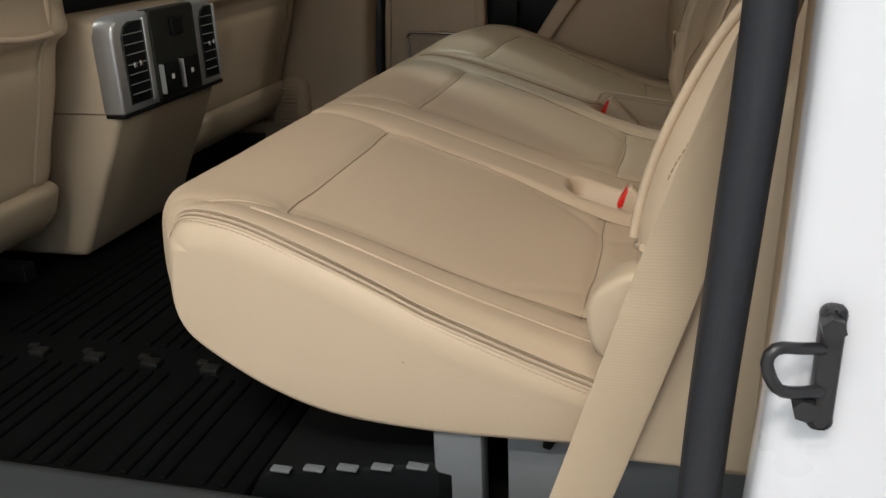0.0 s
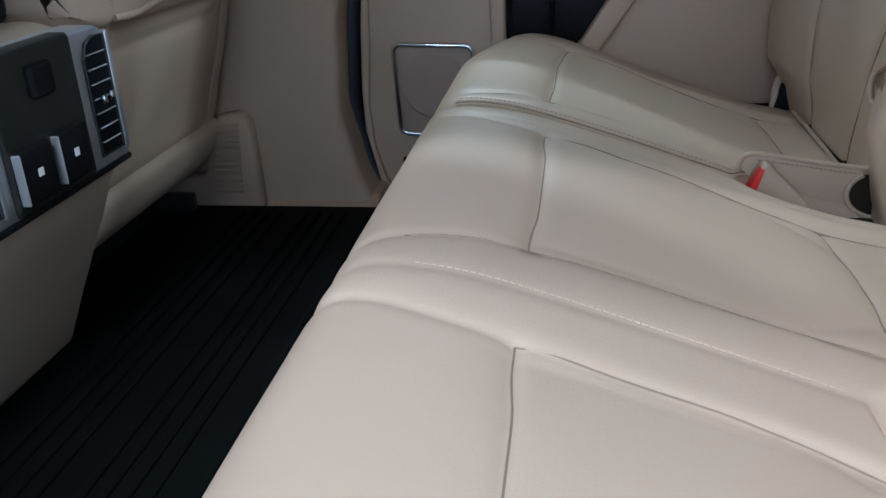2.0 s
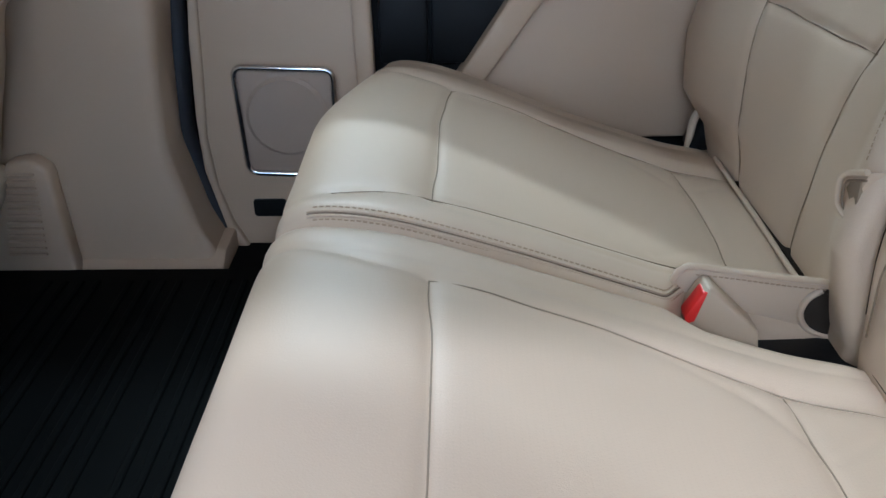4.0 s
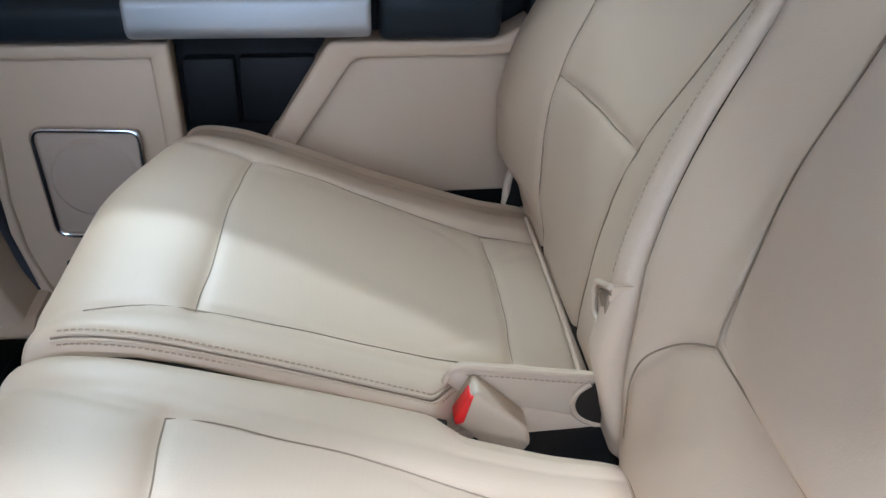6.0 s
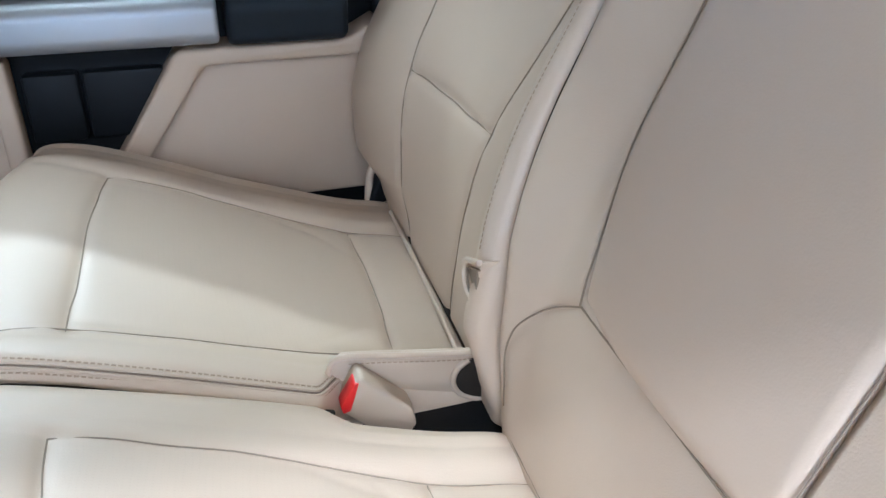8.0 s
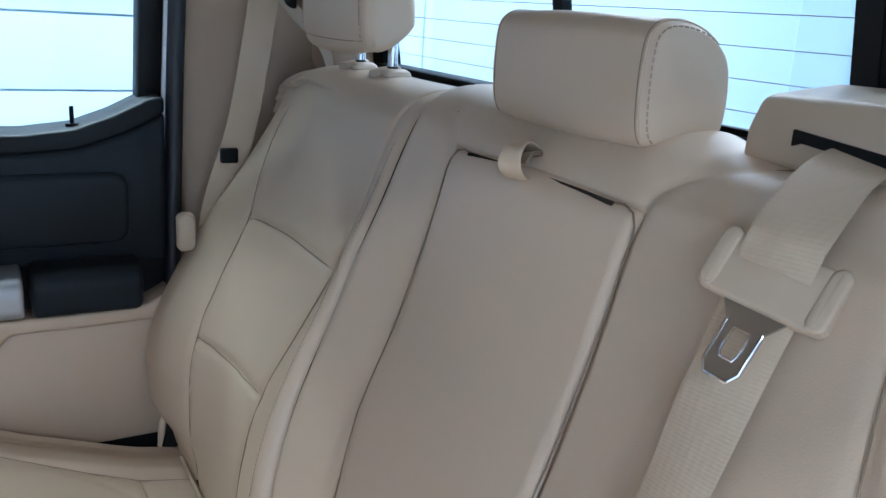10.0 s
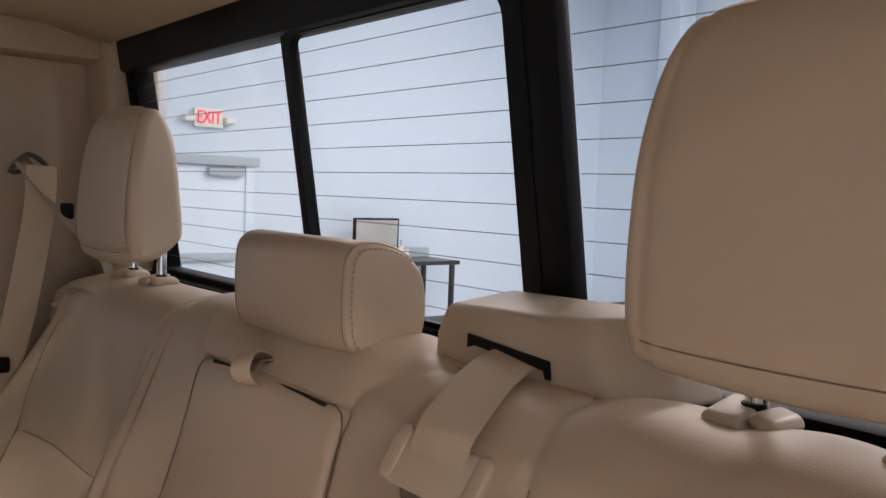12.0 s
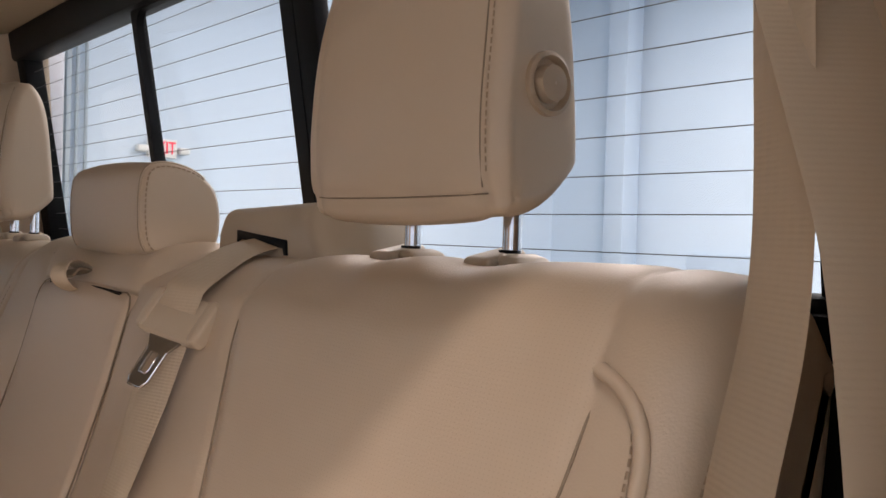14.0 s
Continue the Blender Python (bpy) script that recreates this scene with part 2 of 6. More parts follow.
def tube(pts, r, n=8, closed=False, bm=None):
    """A round bar along points."""
    P = [Vector(p) for p in pts]
    own = bm or bmesh.new()
    rings = []
    side = None
    m = len(P)
    for i, p in enumerate(P):
        d = (P[(i + 1) % m] - P[i - 1]) if closed or 0 < i < m - 1 else (P[1] - P[0] if i == 0 else P[-1] - P[-2])
        d.normalize()
        side = d.orthogonal() if side is None else side - d * side.dot(d)
        side.normalize()
        up = d.cross(side)
        rings.append([own.verts.new(p + r * (math.cos(2 * math.pi * k / n) * side + math.sin(2 * math.pi * k / n) * up)) for k in range(n)])
    for i in range(m if closed else m - 1):
        a, b = rings[i], rings[(i + 1) % m]
        if closed and i == m - 1:
            off = min(range(n), key=lambda q: (a[0].co - b[q].co).length)
            b = b[off:] + b[:off]
        for k in range(n):
            own.faces.new((a[k], a[(k + 1) % n], b[(k + 1) % n], b[k]))
    if not closed:
        own.faces.new(rings[0][::-1])
        own.faces.new(rings[-1])
    return own


def ribbon(pts, across, width, thick=0.0014, step=0.006):
    """A flat strap along points; across gives the direction of its width at each point."""
    P = spline(pts, step)
    k = np.linspace(0, len(across) - 1, len(P))
    A = np.stack([np.interp(k, range(len(across)), np.array(across, float)[:, j]) for j in range(3)], 1)
    T = np.gradient(P, axis=0)
    A -= T * (np.sum(A * T, 1) / np.sum(T * T, 1))[:, None]
    A /= np.linalg.norm(A, axis=1)[:, None]
    N = np.cross(T, A)
    N /= np.linalg.norm(N, axis=1)[:, None]
    prof = [(-0.5, 0), (-0.46, 0.5), (0.46, 0.5), (0.5, 0), (0.46, -0.5), (-0.46, -0.5)]
    V, F = [], []
    for i in range(len(P)):
        V += [tuple(P[i] + A[i] * u * width + N[i] * w * thick) for u, w in prof]
    for i in range(len(P) - 1):
        for j in range(6):
            F.append((i * 6 + j, i * 6 + (j + 1) % 6, i * 6 + 6 + (j + 1) % 6, i * 6 + 6 + j))
    F += [tuple(range(5, -1, -1)), tuple(range(len(P) * 6 - 6, len(P) * 6))]
    return V, [], F


class Soft:
    """Stuffed, sewn body: a side outline (x, z) swept across y, with rounded ends and a relief."""

    def __init__(self, outline, y0, y1, r0, r1, relief=None, warp=None, ds=0.005, dy=0.005, caps=6, hug=None):
        C = spline(outline, ds, True)
        area = np.sum(C[:, 0] * np.roll(C[:, 1], -1) - np.roll(C[:, 0], -1) * C[:, 1])
        if area < 0:
            C = C[::-1]
        T = np.roll(C, -1, 0) - np.roll(C, 1, 0)
        nn = np.stack([T[:, 1], -T[:, 0]], 1)
        nn /= np.linalg.norm(nn, axis=1)[:, None]
        mid = C.mean(0)
        keep = np.ones(len(C)) if hug is None else hug(nn)
        self.caps, self.outline = caps, C
        rows = []
        for k in range(caps):
            rows.append((y0, r0, 0.06 + 0.94 * k / caps, -90))
        for k in range(9):
            a = radians(10 * k)
            rows.append((y0 + r0 * (1 - math.cos(a)), r0 * (1 - math.sin(a)), 1, 10 * k - 90))
        for y in np.linspace(y0 + r0, y1 - r1, max(2, int((y1 - y0 - r0 - r1) / dy))):
            rows.append((y, 0, 1, 0))
        for k in range(8, -1, -1):
            a = radians(10 * k)
            rows.append((y1 - r1 * (1 - math.cos(a)), r1 * (1 - math.sin(a)), 1, 90 - 10 * k))
        for k in range(caps - 1, -1, -1):
            rows.append((y1, r1, 0.06 + 0.94 * k / caps, 90))
        Ps, Ns = [], []
        for y, inset, scale, tilt in rows:
            Q = C - nn * (inset * keep)[:, None]
            Q = mid + (Q - mid) * scale
            c, s = math.cos(radians(tilt)), math.sin(radians(tilt))
            Ps.append(np.stack([Q[:, 0], np.full(len(Q), y), Q[:, 1]], 1))
            Ns.append(np.stack([nn[:, 0] * c, np.full(len(Q), s), nn[:, 1] * c], 1))
        self.n, self.m = len(C), len(rows)
        self.flat = np.concatenate(Ps)
        self.N = np.concatenate(Ns)
        P = self.flat.copy()
        if relief is not None:
            P = P + self.N * relief(self.flat, self.N)[:, None]
        if warp is not None:
            P = warp(P)
        self.P = P
        F = []
        n = self.n
        i, j = np.meshgrid(np.arange(self.m - 1), np.arange(n), indexing="ij")
        a, b = i * n + j, i * n + (j + 1) % n
        self.F = np.stack([a, a + n, b + n, b], -1).reshape(-1, 4)
        A, B, C, D = (self.P[self.F[:, k]] for k in range(4))
        fn = np.cross(C - A, D - B)
        vn = np.zeros_like(self.P)
        for k in range(4):
            np.add.at(vn, self.F[:, k], fn)
        self.V = vn / np.maximum(np.linalg.norm(vn, axis=1), 1e-12)[:, None]

    def parts(self, parent, zone, table, panel=None):
        """Cut the skin into pieces by zone number: table gives (name, material, label)."""
        cf, cn = self.flat[self.F].mean(1), self.N[self.F].mean(1)
        z = zone(cf, cn)
        n = self.n
        inner = None if panel is None else panel(self.flat, self.N)
        for key, (name, material, label) in table.items():
            F = self.F[z == key]
            extra = []
            if key == 0:
                extra = [tuple(range(n)), tuple(range(self.m * n - 1, (self.m - 1) * n - 1, -1))]
            if not len(F):
                continue
            used = np.unique(np.concatenate([F.ravel(), np.array([q for e in extra for q in e], int)]))
            back = np.full(len(self.P), -1)
            back[used] = np.arange(len(used))
            part(name, (self.P[used].tolist(), [], back[F].tolist() + [tuple(int(back[q]) for q in e) for e in extra]),
                 material, parent, label, smooth=60, normals=self.V[used].tolist(), panel=None if inner is None else inner[used])

    def snap(self, pts, axes, keep):
        """Points drawn in two axes, laid on the skin."""
        idx = np.nonzero(keep(self.flat, self.N))[0]
        out, nrm = [], []
        S = self.flat[idx][:, axes]
        for p in pts:
            k = idx[np.argmin(np.sum((S - np.array(p)) ** 2, 1))]
            out.append(self.P[k])
            nrm.append(self.N[k])
        out = np.array(out)
        nrm = np.array(nrm)
        for _ in range(18):
            for q in (out, nrm):
                if len(q) > 4:
                    q[1:-1] = (q[:-2] + 2 * q[1:-1] + q[2:]) / 4
        return out, nrm

    def edge_line(self, xs, ks, keep):
        """A line along the near rounded end that changes from ring to ring with x."""
        R = np.stack([self.P[(self.caps + k) * self.n:(self.caps + k + 1) * self.n] for k in range(9)])
        M = np.stack([self.N[(self.caps + k) * self.n:(self.caps + k + 1) * self.n] for k in range(9)])
        k = np.interp(self.outline[:, 0], xs, ks)
        lo, t = np.floor(k).astype(int), (k - np.floor(k))[:, None]
        j = np.arange(self.n)
        P, N = R[lo, j] * (1 - t) + R[lo + 1, j] * t, M[lo, j] * (1 - t) + M[lo + 1, j] * t
        good = np.nonzero(keep(P, N))[0]
        gap = np.argmax(np.diff(np.append(good, good[0] + self.n)))
        good = np.roll(good, -(gap + 1))
        return P[good], N[good]

    def far_row(self, k, keep):
        """The same, counted from the far end."""
        i = self.m - 1 - self.caps - k
        idx = np.arange(i * self.n, (i + 1) * self.n)
        idx = idx[keep(self.flat[idx], self.N[idx])]
        idx = idx[np.argsort(self.flat[idx][:, 2])]
        return self.P[idx], self.N[idx]

    def row(self, k, keep):
        """The skin's points along one ring round an end, counted from the near rounded edge."""
        idx = np.arange((self.caps + k) * self.n, (self.caps + k + 1) * self.n)
        idx = idx[keep(self.flat[idx], self.N[idx])]
        idx = idx[np.argsort(self.flat[idx][:, 0])]
        return self.P[idx], self.N[idx]


def dist_to(P2, line):
    """Distance of 2D points to a polyline."""
    L = np.array(line, float)
    best = np.full(len(P2), 9.0)
    for a, b in zip(L[:-1], L[1:]):
        d = b - a
        t = np.clip(((P2 - a) @ d) / max(d @ d, 1e-12), 0, 1)
        best = np.minimum(best, np.linalg.norm(P2 - a - t[:, None] * d, axis=1))
    return best


def step01(x, a, b):
    t = np.clip((x - a) / (b - a), 0, 1)
    return t * t * (3 - 2 * t)


def groove(d, depth=0.005, w=0.006):
    return -depth * np.exp(-(np.sqrt(d * d + 0.0025 ** 2) - 0.0025) / w)


def stitches(pts, nrm, pitch=0.0056, length=0.0036, r=0.00048, lift=0.0004, offset=0.0):
    """A row of single thread stitches along points on a skin."""
    P, N = np.array(pts, float), np.array(nrm, float)
    s = np.concatenate([[0], np.cumsum(np.linalg.norm(np.diff(P, axis=0), axis=1))])
    V, F = [], []
    def at(t):
        p = np.array([np.interp(t, s, P[:, j]) for j in range(3)])
        q = np.array([np.interp(t, s, N[:, j]) for j in range(3)])
        return p, q / np.linalg.norm(q)
    for t in np.arange(pitch, s[-1] - length, pitch):
        (a, n0), (b, _) = at(t), at(t + length)
        d = b - a
        ln = np.linalg.norm(d)
        if ln < 1e-5:
            continue
        d /= ln
        w = np.cross(n0, d)
        k = len(V)
        for p in (a, b):
            c = p + n0 * lift + w * offset
            V += [tuple(c + w * r * 1.6), tuple(c + n0 * r * 1.4), tuple(c - w * r * 1.6), tuple(c - n0 * r)]
        for q in range(4):
            F.append((k + q, k + (q + 1) % 4, k + 4 + (q + 1) % 4, k + 4 + q))
        F += [(k + 3, k + 2, k + 1, k), (k + 4, k + 5, k + 6, k + 7)]
    return V, [], F


def sewn(parent, soft, line, axes, keep, material, offset=0.0, name="stitching", step=0.004, lift=0.0006):
    P, N = soft.snap(spline(line, step), axes, keep)
    part(name, stitches(P, N, offset=offset, lift=lift), material, parent, smooth=0, kind="stuff")


def seamed(parent, soft, lines, axes, keep, material, r=0.0008, sink=0.0003):
    """The thin closed line where two covers are sewn together."""
    for line in lines:
        P, N = soft.snap(spline(line, 0.005), axes, keep)
        part("seam", tube(P + N * sink, r, 5), material, parent, smooth=60)


def piped(parent, soft, line, axes, keep, material, r=0.0025, name="piping", step=0.006, lift=0.0005):
    P, N = soft.snap(spline(line, step), axes, keep)
    part(name, tube(spline(P + N * lift, 0.006), r, 7), material, parent, smooth=60)

# ---- cabin shell ----
MID = 0.735                                   # the cabin's middle line, across
FLOOR = 0.14


def mirrored(y):
    return 2 * MID - y


solid("floor", box(-1.9, 0.62, -0.10, 1.57, FLOOR - 0.06, FLOOR - 0.02), carpet, "dark carpeted cab floor under the rubber mat", "floor", "structure")
solid("ceiling", prism([(-1.0, 1.30), (-0.4, 1.345), (0.3, 1.345), (0.70, 1.318), (0.79, 1.298), (0.84, 1.33), (-1.0, 1.42)], "y", -0.06, 1.53, 0.004),
      cloth_roof, "tan cloth headliner of the cab roof", "ceiling", "structure", smooth=50)
solid("roof", box(-1.05, 0.86, -0.14, 1.61, 1.425, 1.44, 0.006), paint_white, "white painted steel cab roof", "roof", "structure")
# unseen strip added outside the roof to set the shadow line on the backrest
solid("roof_shadow_edge", box(-0.50, 0.86, -0.195, -0.142, 1.338, 1.436, 0.006), paint_white, "unseen white roof edge added to cast the shadow line on the backrest", "roof", "structure")
# front of the cab: firewall, dash, windscreen header, pillars
solid("firewall", box(-1.95, -1.90, -0.12, 1.59, -0.1, 0.72), black, "black firewall behind the dashboard", "wall", "structure")
solid("dashboard", prism([(-1.9, 0.35), (-1.45, 0.40), (-1.42, 0.62), (-1.55, 0.74), (-1.9, 0.74)], "y", -0.06, 1.53, 0.02), black_pad,
      "black padded dashboard across the cab front", "dashboard", "structure")
for y in (-0.12, 1.55):
    solid("front_pillar", tube([(-1.85, y + 0.02, 0.72), (-1.0, y + 0.02, 1.38)], 0.045, 10), trim_tan, "tan trimmed windscreen pillar", "pillar", "structure")
    solid("roof_rail", box(-1.0, 0.84, y - 0.02, y + 0.06, 1.27 + (0.07 if y < 0 else 0), 1.43, 0.012), trim_tan,
          "tan roof rail trim over the doors", "trim", "structure")
# near front door, closed, and its window sill
solid("door_front", box(-1.75, -0.46, -0.16, -0.06, 0.05, 0.80, 0.02), black_pad, "closed front door with black inner trim", "door", "structure")
solid("door_front_far", box(-1.75, -0.46, 1.53, 1.63, 0.05, 0.80, 0.02), black_pad, "closed front door with black inner trim", "door", "structure")

# rubber floor mat with ribs and raised lugs
mat = thing("floor_mat", "black ribbed rubber floor mat with raised lugs", "floor mat")
part("mat_base", box(-0.72, 0.10, -0.015, 1.40, FLOOR - 0.018, FLOOR, 0.005), rubber, mat)
part("rim", tube(spline([(-0.71, 0.0, FLOOR + 0.004), (0.09, 0.0, FLOOR + 0.004)], 0.05), 0.008, 8), rubber, mat)
ribs = bmesh.new()
for i in range(22):
    x = -0.42 + i * 0.0235
    if i % 5 == 4:
        continue
    box(x - 0.0045, x + 0.0045, 0.03, 0.235, FLOOR - 0.002, FLOOR + 0.004, 0.0015, 1, ribs)
    box(x - 0.0045, x + 0.0045, 0.30, 1.36, FLOOR - 0.002, FLOOR + 0.004, 0.0015, 1, ribs)
part("ribs", ribs, rubber, mat, kind="stuff")
for i in range(6):
    x = -0.412 + i * 0.088
    part("lug", box(x - 0.013, x + 0.013, 0.243, 0.262, FLOOR - 0.002, FLOOR + 0.008, 0.003), rubber_glint, mat)
    part("lug", box(x - 0.028, x - 0.012, 0.262, 0.272, FLOOR - 0.002, FLOOR + 0.006, 0.002), rubber_glint, mat)

# door sill of the near side and the box under the seat
solid("door_sill", prism([(-0.015, 0.175), (-0.03, 0.185), (-0.10, 0.17), (-0.17, 0.10), (-0.17, -0.05), (-0.015, -0.05)], "x", -0.50, 0.60, 0.006),
      sill_grey, "dark grey plastic scuff plate on the door sill", "sill", "structure")
under = thing("under_seat_tray", "black plastic storage tray under the rear seat", "storage tray")
part("tray", prism([(0.09, FLOOR - 0.03), (0.33, FLOOR - 0.03), (0.33, 0.20), (0.30, 0.205), (0.12, 0.165)], "y", 0.03, 0.93, 0.008), black, under)
for i in range(5):
    part("tab", box(0.135 + i * 0.036, 0.156 + i * 0.036, 0.024, 0.034, 0.174 + i * 0.006, 0.177 + i * 0.006, 0.0012), grey_metal, under)
post = thing("seat_support", "grey painted steel seat support with bolts", "seat support")
part("upright", box(0.305, 0.352, 0.03, 0.06, FLOOR - 0.03, 0.262, 0.004), grey_metal, post)
part("plate", box(0.372, 0.62, 0.05, 0.06, FLOOR - 0.03, 0.262, 0.003), grey_metal, post)
part("clip", prism([(0.398, 0.252), (0.424, 0.252), (0.420, 0.238), (0.414, 0.226), (0.406, 0.228), (0.408, 0.242)], "y", 0.040, 0.052, 0.002), black, post, "black plastic clip")
part("bolt", tube([(0.455, 0.062, 0.205), (0.455, 0.036, 0.205)], 0.014, 10), steel, post, "dark bolt head")
part("bolt", tube([(0.545, 0.062, 0.236), (0.545, 0.040, 0.236)], 0.012, 10), steel, post, "dark bolt head")

# ---- rear bench: cushions ----
CUSHION = [(-0.004, 0.392), (0.002, 0.420), (0.020, 0.437), (0.050, 0.442), (0.095, 0.437), (0.142, 0.425), (0.22, 0.400), (0.30, 0.372), (0.38, 0.344),
           (0.455, 0.320), (0.52, 0.306), (0.562, 0.285), (0.568, 0.258), (0.50, 0.244), (0.40, 0.240), (0.29, 0.239), (0.19, 0.246),
           (0.115, 0.265), (0.055, 0.290), (0.018, 0.310), (0.002, 0.328), (-0.005, 0.352)]


def on_top(P, N):
    return (N[:, 2] > 0.15) | (N[:, 0] < -0.5)


def insert_lines(a, b):
    """Seams round one seating panel: two lengthwise, bowed outwards at the front, and two crosswise."""
    c = 0.432 if a < 0.9 else 0.447
    w = 0.016 if a < 0.3 else 0.0           # the outermost roll runs into the lip
    return [[(0.0, a - 0.028 - 2 * w), (0.05, a - 0.018 - w), (0.10, a - 0.005 - 0.3 * w), (0.142, a), (0.30, a + 0.006), (c, a + 0.024), (0.56, a + 0.026)],
            [(0.0, b + 0.028), (0.05, b + 0.018), (0.10, b + 0.005), (0.142, b), (0.30, b - 0.006), (c, b - 0.024), (0.56, b - 0.026)],
            [(0.142, a), (0.146, (a + b) / 2), (0.142, b)],
            [(c, a + 0.024), (c + 0.004, (a + b) / 2), (c, b - 0.024)]]


def cushion_relief(seats, mids, y0, y1):
    def relief(P, N):
        top = step01(N[:, 2], 0.0, 0.5) + step01(-N[:, 0], 0.3, 0.8) * (N[:, 2] > -0.5)
        top = np.clip(top, 0, 1) * (np.abs(N[:, 1]) < 0.6)
        xy = P[:, :2]
        out = np.zeros(len(P))
        for a, b in seats:
            for k, line in enumerate(insert_lines(a, b)):
                out += top * groove(dist_to(xy, line), 0.0030 if k < 2 else 0.0038, 0.0060)
            for crease in ([(0.365, a + 0.028), (0.425, a + 0.070)], [(0.385, b - 0.030), (0.428, b - 0.085)], [(0.34, b - 0.02), (0.40, b - 0.05)], [(0.445, b - 0.10), (0.50, b - 0.06)]):
                out += top * groove(dist_to(xy, crease), 0.0016, 0.006)
            m = (a + b) / 2
            inside = step01((b - a) / 2 - np.abs(P[:, 1] - m), -0.004, 0.02) * step01(P[:, 0], 0.10, 0.16)
            dish = np.clip(1 - ((P[:, 1] - m) / ((b - a) / 2)) ** 2, 0, 1)
            out += top * inside * (-0.005 + 0.004 * dish)
        for y in mids:
            out += top * groove(np.abs(P[:, 1] - y), 0.0022, 0.009)
        # slack creases towards the back corners and faint hollows
        w = np.array([noise.noise((p[0] * 9, p[1] * 7, p[2] * 9)) for p in P[::1]]) if len(P) < 260000 else 0
        out += top * 0.0016 * w
        # hollows round the belt buckles
        for yb, xb in ((0.488, 0.45),):
            dy, dx = np.abs(P[:, 1] - yb) - 0.012, np.abs(P[:, 0] - xb) - 0.050
            q = np.hypot(np.maximum(dy, 0), np.maximum(dx, 0)) + np.minimum(np.maximum(dy, dx), 0)
            out += step01(N[:, 2], 0.1, 0.5) * -0.046 * step01(-q, -0.030, 0.006)
        out -= top * 0.008 * step01(P[:, 1], 1.39, 1.44)
        side = step01(np.abs(N[:, 1]), 0.55, 1.0)
        out += side * 0.010 * np.clip(1 - ((P[:, 0] - 0.28) / 0.28) ** 2, 0, 1) * np.clip(1 - ((P[:, 2] - 0.31) / 0.12) ** 2, 0, 1)
        for end, sgn in ((y0, -1), (y1, 1)):
            d = np.abs(P[:, 1] - end)
            turn = np.arcsin(np.clip(sgn * N[:, 1], -1, 1))
            lip = (N[:, 2] > 0.02) | (N[:, 0] < -0.4)
            out += lip * (groove(np.abs(d - 0.050), 0.0014, 0.004) * (d < 0.08) + groove(np.abs(turn - 1.22) * 0.034, 0.0010, 0.003) * (turn > 0.7))
        return out
    return relief


def cushion_zone(seats):
    def zone(P, N):
        z = np.zeros(len(P), int)
        z[N[:, 1] < -0.96] = 3
        z[N[:, 1] > 0.96] = 6
        for i, (a, b) in enumerate(seats):
            w = np.interp(P[:, 0], [0.0, 0.05, 0.10, 0.142, 0.30, 0.432, 0.56], [-0.028, -0.018, -0.005, 0, 0.006, 0.024, 0.026])
            inside = (P[:, 1] > a + w) & (P[:, 1] < b - w) & (N[:, 2] > 0.2) & (P[:, 0] > 0.144)
            z[inside & (P[:, 0] < 0.434)] = 1 + 10 * i
            z[inside & (P[:, 0] >= 0.434)] = 2 + 10 * i
            z[(P[:, 1] > a + w) & (P[:, 1] < b - w) & (N[:, 2] > -0.2) & (P[:, 0] <= 0.144) & (np.abs(N[:, 1]) < 0.5)] = 4 + 10 * i
        return z
    return zone


def front_bow(far):
    """The outer front corners of the bench are rounded off in plan."""
    def warp(P):
        Q = P.copy()
        u = step01(P[:, 1], 1.22, 1.46) if far else 0
        w = step01(-P[:, 1], -0.13, -0.025)
        Q[:, 0] += np.clip(1 - P[:, 0] / 0.3, 0, 1) * (0.055 * u + 0.052 * w)
        # cut-out for the belt buckle where the two cushions meet
        if far:
            Q[:, 1] += 0.036 * step01(P[:, 0], 0.350, 0.385) * (1 - step01(P[:, 1], 0.98, 1.035))
        else:
            Q[:, 1] -= 0.020 * step01(P[:, 0], 0.345, 0.385) * step01(P[:, 1], 0.895, 0.955)
        return Q
    return warp


def cushion_panel(seats):
    """How far inside a perforated panel each point lies."""
    def inner(P, N):
        best = np.full(len(P), -1.0)
        for a, b in seats:
            w = np.interp(P[:, 0], [0.0, 0.142, 0.30, 0.432, 0.56], [0, 0, 0.006, 0.024, 0.026])
            d = np.minimum(np.minimum(P[:, 1] - a - w, b - w - P[:, 1]), P[:, 0] - 0.144)
            best = np.maximum(best, np.where(N[:, 2] > 0.1, d, -1))
        return best
    return inner


SKIN = {0: ("bolster", leather_hole, ""), 1: ("seat_panel", leather_hole, "perforated tan leather panel"),
        2: ("rear_panel", leather_hole, "perforated tan leather panel"), 3: ("side_panel", leather_hole, ""), 4: ("front_panel", leather_hole, "")}
for key in (1, 2, 4):
    SKIN[key + 10] = SKIN[key]
SKIN[6] = SKIN[3]


def hugging(nn):
    """Rounding takes more from the top edge than from the front and the underside."""
    return 0.30 + 0.70 * step01(nn[:, 1], -0.1, 0.5)


SEATS_A, SEATS_B = [(0.108, 0.438), (0.580, 0.890)], [(1.034, 1.364)]
cush_a = thing("rear_seat", "wide tan leather rear bench section with folded centre armrest", "seat", "rear bench sections")
soft_a = Soft(CUSHION, 0.03, 0.962, 0.034, 0.026, cushion_relief(SEATS_A, [0.510], 0.03, 0.962), front_bow(False), ds=0.0038, dy=0.0038, hug=hugging)
soft_a.parts(cush_a, cushion_zone(SEATS_A), SKIN, cushion_panel(SEATS_A))
cush_b = thing("rear_seat", "single tan leather rear seat section with sewn panels", "seat", "rear bench sections")
